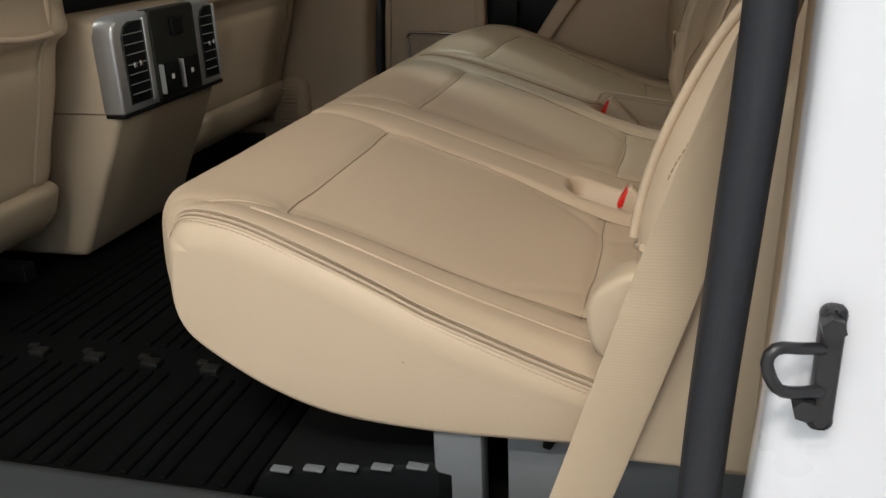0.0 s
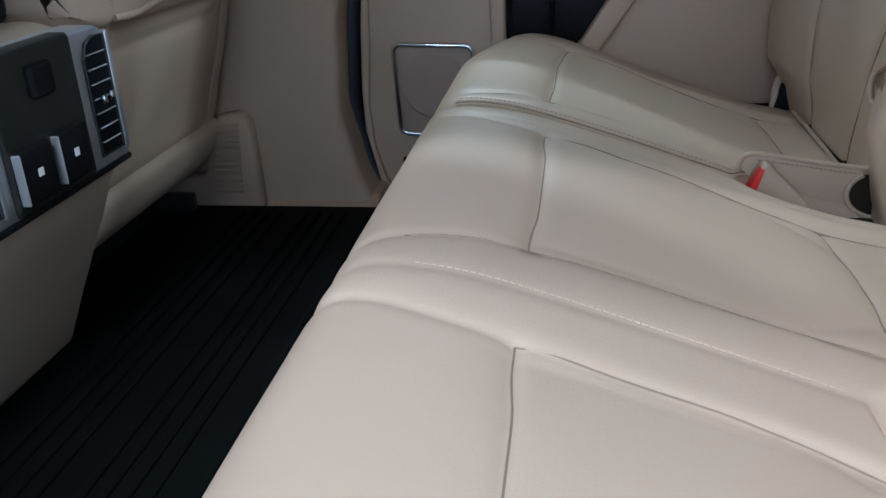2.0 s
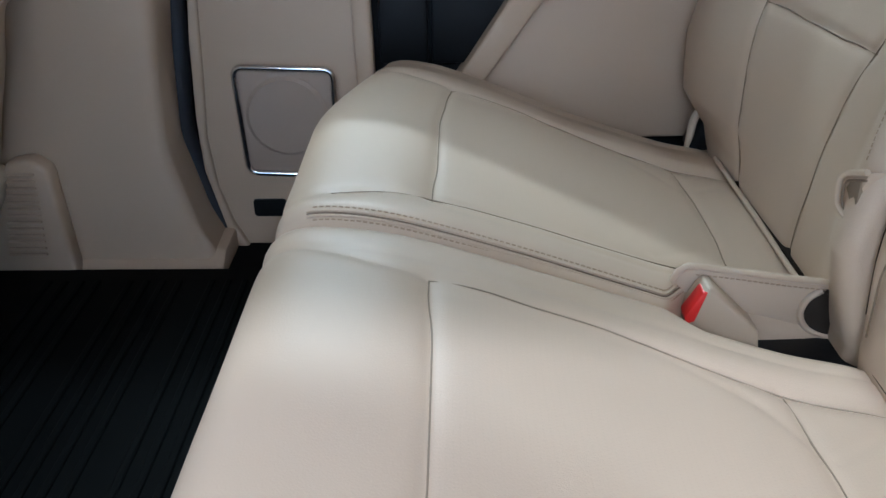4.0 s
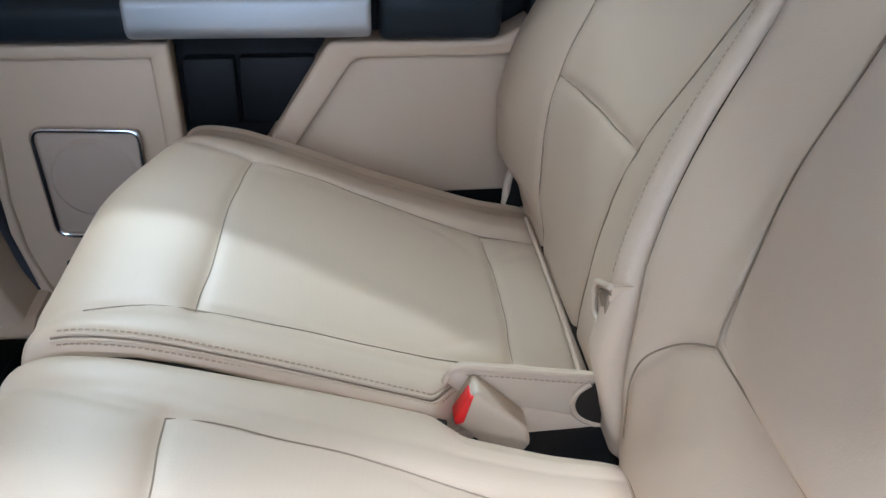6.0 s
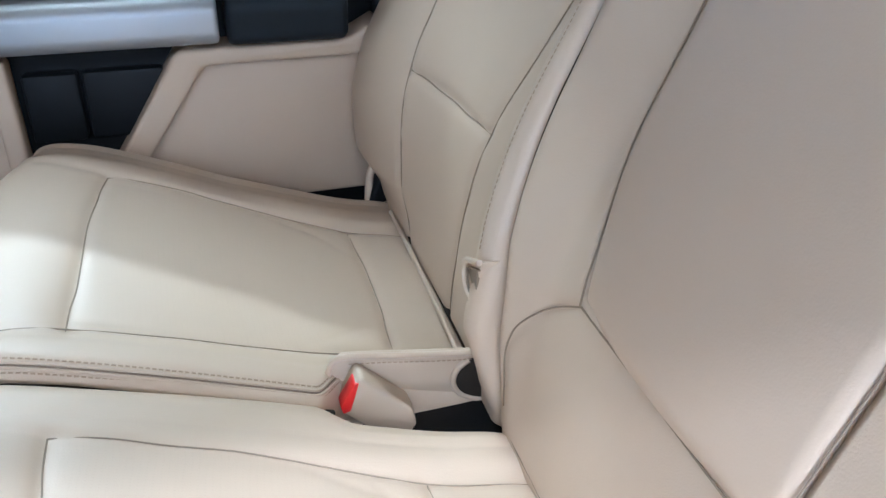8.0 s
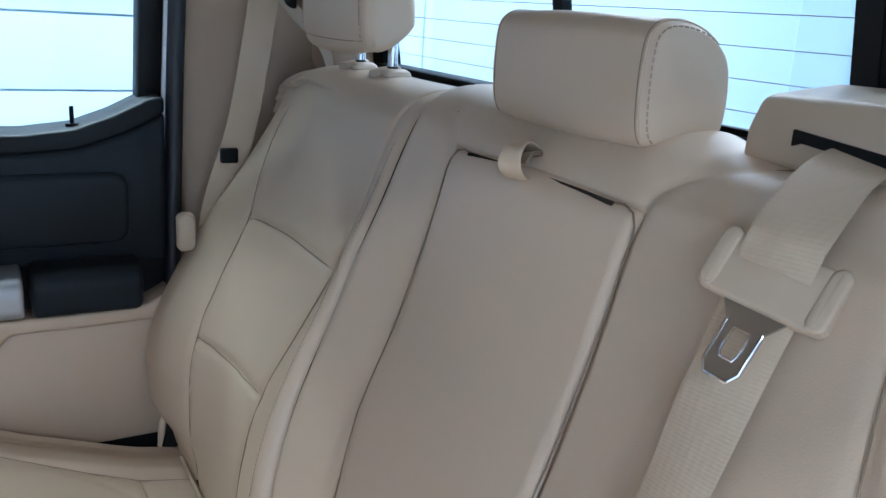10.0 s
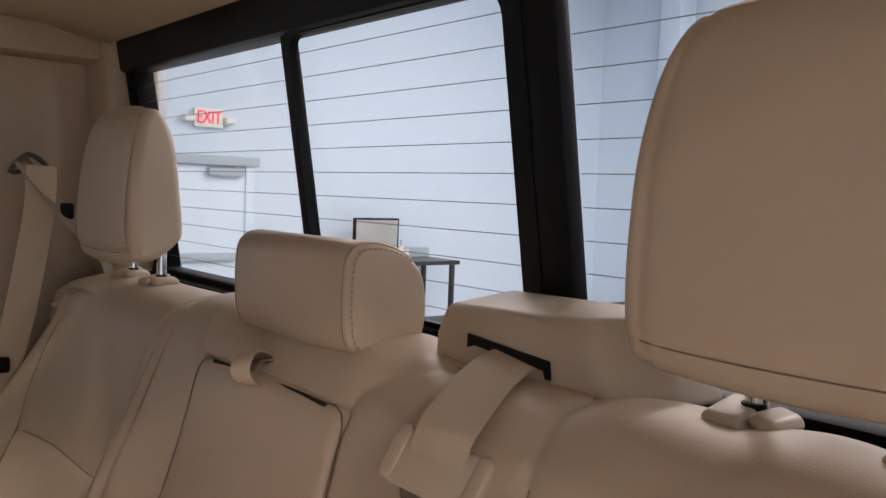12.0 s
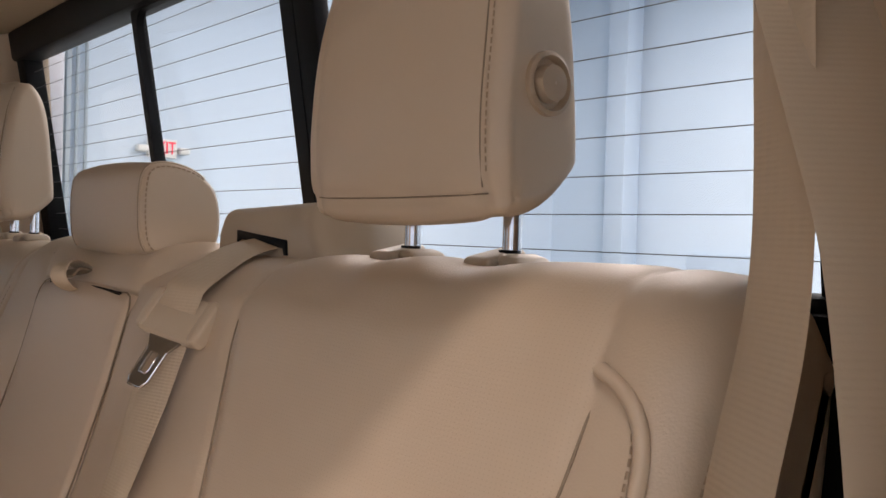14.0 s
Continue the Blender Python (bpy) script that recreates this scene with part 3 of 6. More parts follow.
soft_b = Soft(CUSHION, 0.970, 1.462, 0.026, 0.034, cushion_relief(SEATS_B, [], 0.970, 1.462), front_bow(True), ds=0.0038, dy=0.0038, hug=hugging)
soft_b.parts(cush_b, cushion_zone(SEATS_B), SKIN, cushion_panel(SEATS_B))
for body, soft, seats in ((cush_a, soft_a, SEATS_A), (cush_b, soft_b, SEATS_B)):
    for a, b in seats:
        seamed(body, soft, [line[1 if a > 0.3 else 3:] if k == 0 else line[3:] if k == 1 else line for k, line in enumerate(insert_lines(a, b))], [0, 1], on_top, seam_shade_dark)
        sewn(body, soft, [(0.432, a + 0.024), (0.50, a + 0.025), (0.55, a + 0.026)], [0, 1], on_top, thread_light, 0.004)


LIP_FRONT = 0.410
lip_keep = lambda P, N: ((N[:, 2] > 0.03) | ((N[:, 0] < -0.2) & (P[:, 2] > 0.407) )) & (P[:, 0] < 0.535) & ((P[:, 0] > 0.1) | (P[:, 2] > LIP_FRONT))
lipP, lipN = soft_a.edge_line([0.0, 0.06, 0.16, 0.32, 0.50], [6.2, 5.2, 4.2, 3.2, 2.4], lip_keep)
lipW = np.cross(lipN, np.gradient(lipP, axis=0))
lipW /= np.linalg.norm(lipW, axis=1)[:, None]
for off, r, skin in ((-0.0078, 0.0010, leather), (-0.0050, 0.0004, seam_shade_dark), (-0.0026, 0.0013, leather), (-0.0002, 0.0005, seam_shade_dark), (0.0022, 0.0013, leather)):
    part("piping", tube(lipP + lipN * 0.0005 + lipW * off, r, 7), skin, cush_a, smooth=60)
part("stitching", stitches(lipP, lipN, offset=0.0062), thread_light, cush_a, smooth=0, kind="stuff")
piped(cush_a, soft_a, [(0.140, 0.1065), (0.11, 0.102), (0.075, 0.089), (0.045, 0.072), (0.022, 0.054), (0.010, 0.044)], [0, 1], on_top, leather, 0.0026, "roll_edge", lift=-0.0008)
seamed(cush_a, soft_a, [[(0.105, 0.081), (0.20, 0.080), (0.35, 0.080), (0.50, 0.080)]], [0, 1], on_top, seam_shade_dark)
piped(cush_a, soft_a, [(0.105, 0.078), (0.20, 0.077), (0.35, 0.077), (0.50, 0.077)], [0, 1], on_top, leather, 0.0014, lift=0.0008)
sewn(cush_a, soft_a, [(0.06, 0.513), (0.28, 0.513), (0.50, 0.513)], [0, 1], on_top, thread_light, 0.003)
edgeP, edgeN = soft_b.row(5, lambda P, N: (N[:, 2] > 0.05) & (P[:, 0] > 0.03) & (P[:, 0] < 0.39))
edgeW = np.cross(edgeN, np.gradient(edgeP, axis=0))
edgeW /= np.linalg.norm(edgeW, axis=1)[:, None]
for off, r, skin in ((-0.0024, 0.0015, leather), (0.0, 0.0008, seam_shade_dark), (0.0024, 0.0015, leather)):
    part("piping", tube(edgeP + edgeN * 0.0005 + edgeW * off, r, 7), skin, cush_b, smooth=60)
for off in (-0.0062, 0.0062):
    part("stitching", stitches(edgeP, edgeN, offset=off), thread, cush_b, smooth=0, kind="stuff")

# ---- rear bench: backrests ----
BACK = [(0.524, 0.300), (0.527, 0.36), (0.534, 0.43), (0.553, 0.52), (0.592, 0.62), (0.630, 0.71), (0.660, 0.80), (0.682, 0.88), (0.696, 0.912),
        (0.722, 0.933), (0.758, 0.941), (0.796, 0.938), (0.822, 0.918), (0.832, 0.88), (0.80, 0.70), (0.73, 0.45), (0.68, 0.270), (0.60, 0.250), (0.535, 0.255)]


def on_face(P, N):
    return (N[:, 0] < -0.1) | (N[:, 2] > 0.35)


def seat_lines():
    """Seams of the near outer backrest in (y, z)."""
    return [list(line) for line in (
        [(0.050, 1.0), (0.052, 0.940), (0.043, 0.918), (0.039, 0.897), (0.042, 0.865), (0.047, 0.833), (0.066, 0.76), (0.090, 0.712), (0.118, 0.62), (0.146, 0.535), (0.160, 0.43), (0.165, 0.30)],
        [(0.428, 1.0), (0.410, 0.94), (0.399, 0.91), (0.394, 0.86), (0.386, 0.80), (0.376, 0.75), (0.368, 0.712), (0.364, 0.62), (0.358, 0.535), (0.350, 0.43), (0.342, 0.30)],
        [(0.090, 0.712), (0.24, 0.716), (0.368, 0.712)],
        [(0.146, 0.535), (0.25, 0.532), (0.358, 0.535)])]


NEAR = seat_lines()
FAR = [[(1.420, 1.0), (1.428, 0.94), (1.440, 0.90), (1.440, 0.86), (1.425, 0.82), (1.385, 0.76), (1.352, 0.712), (1.345, 0.62), (1.338, 0.535), (1.320, 0.43), (1.310, 0.30)],
       [(0.992, 1.0), (1.000, 0.94), (1.006, 0.91), (1.016, 0.87), (1.040, 0.80), (1.056, 0.75), (1.066, 0.712), (1.088, 0.62), (1.112, 0.535), (1.125, 0.43), (1.130, 0.30)],
       [(1.352, 0.712), (1.20, 0.716), (1.066, 0.714)],
       [(1.338, 0.535), (1.22, 0.532), (1.112, 0.535)]]
ARM = (0.600, 0.878, 0.500, 0.888)
CENTRE = [[(0.602, 0.881), (0.599, 0.907), (0.590, 0.924), (0.565, 0.936), (0.53, 0.946)],
          [(0.878, 0.880), (0.890, 0.90), (0.905, 0.92)],
          [(0.848, 0.497), (0.900, 0.462), (0.930, 0.412), (0.936, 0.33)],
          [(0.604, 0.497), (0.565, 0.462), (0.540, 0.412), (0.534, 0.33)]]


def back_relief(lines, arm):
    def relief(P, N):
        face = np.clip(step01(-N[:, 0], 0.0, 0.4) + step01(N[:, 2], 0.2, 0.6), 0, 1) * (np.abs(N[:, 1]) < 0.7)
        yz = P[:, 1:]
        out = np.zeros(len(P))
        for k, line in enumerate(lines):
            out += face * groove(dist_to(yz, line), 0.0040, 0.0042)
        w = np.array([noise.noise((p[0] * 8, p[1] * 6, p[2] * 7)) for p in P])
        out += face * 0.002 * w
        if arm:
            for yc in (0.196, 0.304):
                out -= 0.006 * step01(N[:, 2], 0.2, 0.7) * np.exp(-((P[:, 1] - yc) / 0.036) ** 2)
            out -= 0.011 * step01(N[:, 2], 0.25, 0.8) * step01(P[:, 1], 0.32, 0.43) * (1 - step01(P[:, 1], 0.585, 0.63))
            y0, y1, z0, z1 = ARM
            z0 = z0 + 0.009
            y1 = y1 - 0.030 * (1 - step01(P[:, 2], 0.49, 0.64))
            q = np.maximum(np.abs(P[:, 1] - (y0 + y1) / 2) - (y1 - y0) / 2, np.abs(P[:, 2] - (z0 + z1) / 2) - (z1 - z0) / 2)
            front = N[:, 0] < -0.3
            out += front * (-0.034 * step01(-q, -0.001, 0.006) )
        return out
    return relief


def back_zone(lines_sets, arm=False):
    def zone(P, N):
        z = np.zeros(len(P), int)
        z[N[:, 1] < -0.62] = 3
        z[N[:, 1] > 0.62] = 6
        for lines in lines_sets:
            ends = []
            for line in lines[:2]:
                L = sorted((q, y) for y, q in line)
                ends.append(np.interp(P[:, 2], [q for q, _ in L], [y for _, y in L]))
            lo, hi = np.minimum(*ends), np.maximum(*ends)
            inside = (P[:, 1] > lo) & (P[:, 1] < hi) & (N[:, 0] < -0.2)
            z[inside & (P[:, 2] > 0.713)] = 1
            z[inside & (P[:, 2] <= 0.713) & (P[:, 2] > 0.534)] = 2
            z[inside & (P[:, 2] <= 0.534)] = 4
        if arm:
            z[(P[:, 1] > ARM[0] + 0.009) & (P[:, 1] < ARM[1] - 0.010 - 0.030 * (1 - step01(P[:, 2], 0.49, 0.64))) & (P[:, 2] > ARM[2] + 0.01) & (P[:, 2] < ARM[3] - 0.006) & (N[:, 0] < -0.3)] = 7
        z[N[:, 0] > 0.5] = 5
        return z
    return zone


def back_panel(lines):
    def inner(P, N):
        ends = []
        for line in lines[:2]:
            L = sorted((q, y) for y, q in line)
            ends.append(np.interp(P[:, 2], [q for q, _ in L], [y for _, y in L]))
        lo, hi = np.minimum(*ends), np.maximum(*ends)
        d = np.minimum(np.minimum(P[:, 1] - lo, hi - P[:, 1]), np.maximum(P[:, 2] - 0.713, 0.534 - P[:, 2]))
        return np.where(N[:, 0] < -0.1, d, -1)
    return inner


# zone 7 is coloured dark to stand for the shade behind the armrest
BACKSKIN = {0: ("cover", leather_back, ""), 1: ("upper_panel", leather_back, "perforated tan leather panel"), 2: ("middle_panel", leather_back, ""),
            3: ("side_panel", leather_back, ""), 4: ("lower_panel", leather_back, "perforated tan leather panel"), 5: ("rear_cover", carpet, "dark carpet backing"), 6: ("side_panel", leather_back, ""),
            7: ("armrest_recess", seam_shade_dark, "recess behind the armrest, shade put into its dark colour")}


def shoulder(near, far):
    """Tops and outer edges of the backrest slope and round away from the middle."""
    def warp(P):
        Q = P.copy()
        t = step01(P[:, 2], 0.55, 0.95)
        if near:
            u = step01(-P[:, 1], -0.06, 0.03)
            Q[:, 2] -= 0.006 * u * t
            puff = np.interp(P[:, 2], [0.30, 0.34, 0.38, 0.46, 0.54, 0.60, 0.70, 0.80, 0.88], [0.01, 0.022, 0.044, 0.056, 0.055, 0.050, 0.034, 0.006, 0.0])
            Q[:, 0] -= puff * step01(-P[:, 1], -0.17, -0.04) * (P[:, 0] < 0.70)
        mid = step01(P[:, 1], 0.885, 0.945) if near else step01(-P[:, 1], -1.06, -0.97)
        Q[:, 1] += 0.034 * mid * step01(P[:, 2], 0.44, 0.62)
        bulge = np.interp(P[:, 2], [0.3, 0.4, 0.5, 0.75, 0.90], [0, 0.014, 0.024, 0.022, 0] if near else [0, 0.036, 0.036, 0.022, 0])
        Q[:, 0] -= bulge * mid * (P[:, 0] < 0.70)
        if far:
            u = step01(P[:, 1], 1.34, 1.53)
            Q[:, 2] -= (0.012 + 0.020 * u) * t
            puff = np.interp(P[:, 2], [0.30, 0.34, 0.38, 0.46, 0.54, 0.60, 0.70, 0.80, 0.88], [0, 0.012, 0.042, 0.056, 0.055, 0.050, 0.034, 0.004, -0.018])
            Q[:, 0] -= puff * step01(P[:, 1], 1.20, 1.46) * (P[:, 0] < 0.70)
            Q[:, 1] -= 0.010 * step01(P[:, 1], 1.32, 1.53) * step01(P[:, 2], 0.80, 0.96)
        return Q
    return warp


back_a = cush_a
soft_ba = Soft(BACK, -0.022, 0.9515, 0.040, 0.018, back_relief(NEAR + CENTRE, True), shoulder(True, False), ds=0.0045, dy=0.0042)
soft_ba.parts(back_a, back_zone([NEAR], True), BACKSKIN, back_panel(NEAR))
back_b = cush_b
soft_bb = Soft(BACK, 0.9545, 1.535, 0.018, 0.060, back_relief(FAR, False), shoulder(False, True), ds=0.0045, dy=0.0042)
soft_bb.parts(back_b, back_zone([FAR]), BACKSKIN, back_panel(FAR))
seamed(back_a, soft_ba, NEAR + CENTRE, [1, 2], on_face, seam_shade_dark, 0.0009, 0.0007)
seamed(back_b, soft_bb, FAR, [1, 2], on_face, seam_shade_dark, 0.0009, 0.0007)
piped(back_a, soft_ba, [(0.039, 0.896), (0.024, 0.893), (0.012, 0.886), (0.005, 0.876), (0.003, 0.86), (0.003, 0.80), (0.008, 0.60), (0.02, 0.45)], [1, 2], on_face, leather, 0.0042, lift=0.0032)
sewn(back_a, soft_ba, [(0.041, 0.910), (0.040, 0.88), (0.047, 0.833), (0.066, 0.76), (0.090, 0.72)], [1, 2], on_face, thread_light, 0.004)
sewn(back_a, soft_ba, [(0.030, 0.889), (0.018, 0.884), (0.011, 0.872), (0.009, 0.85), (0.009, 0.78)], [1, 2], on_face, thread, 0.0)
sewn(back_a, soft_ba, [(-0.014, 0.905), (-0.015, 0.85), (-0.014, 0.70), (-0.010, 0.50)], [1, 2], on_face, thread, 0.0)
sewn(back_b, soft_bb, [(0.973, 0.93), (0.973, 0.75), (0.973, 0.48)], [1, 2], on_face, thread, 0.0)

# tan side shell that closes the near end of the bench
part("side_shell", prism([(0.462, 0.272), (0.60, 0.272), (0.66, 0.30), (0.72, 0.60), (0.74, 0.86), (0.66, 0.80), (0.585, 0.60), (0.535, 0.46), (0.500, 0.36)], "y", -0.030, -0.012, 0.006, 3),
     trim_light, back_a, "tan plastic side shell", smooth=50)
part("hinge_cover", prism([(0.446, 0.392), (0.452, 0.410), (0.474, 0.427), (0.494, 0.430), (0.510, 0.415), (0.496, 0.395), (0.481, 0.372), (0.469, 0.351), (0.460, 0.349), (0.450, 0.365)],
                          "y", -0.010, 0.026, 0.008, 4), trim_light, back_a, "rounded tan plastic hinge cover", smooth=50)
part("hinge_pin", tube([(0.474, -0.006, 0.366), (0.474, -0.013, 0.366)], 0.004, 10), black, back_a, "small dark hinge hole")
piped(back_a, soft_ba, [(0.15, 0.400), (0.10, 0.414), (0.065, 0.426), (0.02, 0.440), (-0.004, 0.446)], [1, 2], on_face, leather, 0.0032, lift=0.001)
# folded armrest with its pull strap
ARM_SIDE = [(0.556, 0.500), (0.550, 0.512), (0.564, 0.56), (0.595, 0.64), (0.637, 0.74), (0.664, 0.83), (0.674, 0.868), (0.684, 0.886), (0.70, 0.886),
            (0.69, 0.83), (0.65, 0.70), (0.60, 0.56), (0.585, 0.50)]


def arm_relief(P, N):
    dy = np.abs(P[:, 1] - 0.739)
    return (N[:, 0] < -0.2) * 0.006 * np.clip(1 - (dy / 0.13) ** 2, 0, 1)


def arm_warp(P):
    Q = P.copy()
    Q[:, 1] -= 0.030 * step01(P[:, 1], 0.76, 0.87) * (1 - step01(P[:, 2], 0.49, 0.64))
    return Q


soft_arm = Soft(ARM_SIDE, ARM[0] - 0.0005, ARM[1] + 0.002, 0.014, 0.014, arm_relief, arm_warp, ds=0.006, dy=0.008)
soft_arm.parts(back_a, lambda P, N: np.zeros(len(P), int), {0: ("armrest", leather_smooth, "smooth folded centre armrest")})
part("pull_strap", ribbon([(0.700, 0.756, 0.900), (0.676, 0.744, 0.914), (0.662, 0.736, 0.914), (0.655, 0.732, 0.903), (0.660, 0.734, 0.892), (0.675, 0.743, 0.884), (0.70, 0.756, 0.880)],
                          [(0.50, -0.85, 0.22), (0.50, -0.85, 0.22), (0.50, -0.85, 0.20), (0.5, -0.85, 0.12), (0.55, -0.82, 0.0), (0.6, -0.8, -0.05), (0.6, -0.8, -0.05)], 0.021, 0.0016, 0.003), webbing, back_a, "folded tan fabric pull loop")
# a second, dark ribbon paints the shade inside the loop
part("loop_shadow", ribbon([(0.690, 0.750, 0.903), (0.674, 0.742, 0.906), (0.663, 0.736, 0.899)], [(0.50, -0.85, 0.20)] * 3, 0.024, 0.003, 0.003), seam_shade_dark, back_a, "dark ribbon drawn as the shade inside the pull loop")
# dark strips stand in for shade round the armrest and between the backrest halves
front = sorted(((z, x) for x, z in BACK[:9]))
def face_x(z):
    return float(np.interp(z, [q for q, _ in front], [x for _, x in front]))


far_side = lambda z: ARM[1] - 0.030 * (1 - float(step01(np.array(z), 0.49, 0.64)))
JOINT = ([(face_x(z) - 0.0015, far_side(z) - 0.0015, z) for z in np.linspace(0.497, 0.874, 16)]
         + [(face_x(0.888) - 0.001, y, 0.889) for y in np.linspace(ARM[1] - 0.012, ARM[0] + 0.012, 12)]
         + [(face_x(z) - 0.001, ARM[0], z) for z in np.linspace(0.876, 0.499, 16)]
         + [(face_x(0.498) - 0.001, y, 0.4985) for y in np.linspace(ARM[0] + 0.01, ARM[1] - 0.034, 10)])
part("joint", tube(spline([(face_x(0.889) - 0.003, y, z) for y, z in ((0.845, 0.8875), (0.80, 0.8890), (0.74, 0.8895), (0.68, 0.8895), (0.63, 0.8880))], 0.01), 0.0021, 6), gap_shade, back_a, "dark strip drawn as the shaded gap over the armrest", smooth=60)
part("joint", tube(spline(JOINT, 0.012), 0.0009, 6), seam_shade_dark, back_a, "dark strip drawn as the shade round the armrest", smooth=60)
splitP, splitN = soft_ba.far_row(2, lambda P, N: (N[:, 0] < 0) & (P[:, 2] > 0.34) & (P[:, 2] < 0.935))
part("joint", tube(splitP + np.array([-0.001, 0.0035, 0]), 0.0026, 6), gap_shade, back_a, "dark strip drawn as the shade between the backrest halves", smooth=60)
# lower corner tabs where the backrest halves meet
TAB = [(0.958, 0.480), (0.976, 0.472), (0.994, 0.463), (1.001, 0.454), (1.000, 0.442), (0.993, 0.432), (0.976, 0.430)]
part("corner_fold", prism(TAB, "x", 0.503, 0.530, 0.003), leather, back_b, "folded leather corner")
part("corner_tab", tube(spline([(0.501, y, z) for y, z in TAB], 0.004), 0.0030, 8), leather, back_b, "rolled edge of the folded corner", smooth=60)
part("corner_seam", tube(spline([(0.5015, 0.956 + (y - 0.956) * 0.82, 0.446 + (z - 0.446) * 0.78) for y, z in TAB], 0.004), 0.0012, 6), seam_shade_dark, back_b, "sewn line inside the rolled edge", smooth=60)
# dark insert painted as the shade within the fold
part("corner_shade", prism([(0.966, 0.470), (0.984, 0.462), (0.990, 0.452), (0.978, 0.444), (0.966, 0.446)], "x", 0.5018, 0.506, 0.001), seam_shade_dark, back_b, "dark piece drawn as the shade in the folded corner")

# shade drawn as dark strips: between the cushions, and where cushions meet backrests
top_x, top_z = [x for x, _ in CUSHION[4:11]], [z for _, z in CUSHION[4:11]]
part("joint", tube([(x, 0.966, float(np.interp(x, top_x, top_z)) - 0.021) for x in np.linspace(0.03, 0.365, 20)], 0.0055, 6), gap_shade, cush_a, "dark strip drawn as the shade between the cushions", smooth=60)
part("piping", tube(spline([(0.512, 1.035, 0.3135), (0.516, 1.12, 0.3095), (0.517, 1.25, 0.3105), (0.516, 1.39, 0.3125)], 0.01), 0.0032, 8), leather, cush_b, "leather piping behind the cushion", smooth=60)
part("joint", tube([(0.5285, y, 0.3085) for y in np.linspace(1.03, 1.40, 12)], 0.006, 6), gap_shade, cush_b, "dark strip drawn as the shade behind the cushion", smooth=60)
part("joint", tube([(0.5285, y, 0.3085) for y in np.linspace(0.06, 0.93, 20)], 0.006, 6), gap_shade, cush_a, "dark strip drawn as the shade behind the cushion", smooth=60)

# ---- headrests ----
HEAD = [(0.742, 0.978), (0.737, 1.02), (0.740, 1.075), (0.747, 1.125), (0.757, 1.162), (0.773, 1.181), (0.791, 1.174), (0.805, 1.14), (0.813, 1.07),
        (0.818, 1.014), (0.813, 0.998), (0.786, 0.976), (0.758, 0.968)]


def head_relief(c, hw):
    def relief(P, N):
        d = np.abs(np.abs(P[:, 1] - c) - hw)
        seam = (N[:, 0] < 0.2) * groove(d, 0.003, 0.004)
        low = (N[:, 0] < -0.1) * groove(np.abs(P[:, 2] - 0.9815), 0.0028, 0.0035) * (np.abs(P[:, 1] - c) < hw + 0.02)
        puff = (N[:, 0] < -0.3) * 0.008 * np.clip(1 - ((P[:, 1] - c) / 0.12) ** 2, 0, 1)
        return seam + low + puff
    return relief


def head_warp(c, dx, taper, arch):
    def warp(P):
        Q = P.copy()
        t = np.clip((P[:, 2] - 1.065) / 0.116, 0, 1) ** 2.2
        Q[:, 1] = c + (P[:, 1] - c) * (1 - arch * t) * (1 - taper * np.clip((P[:, 0] - dx - 0.755) / 0.06, 0, 1))
        return Q
    return warp


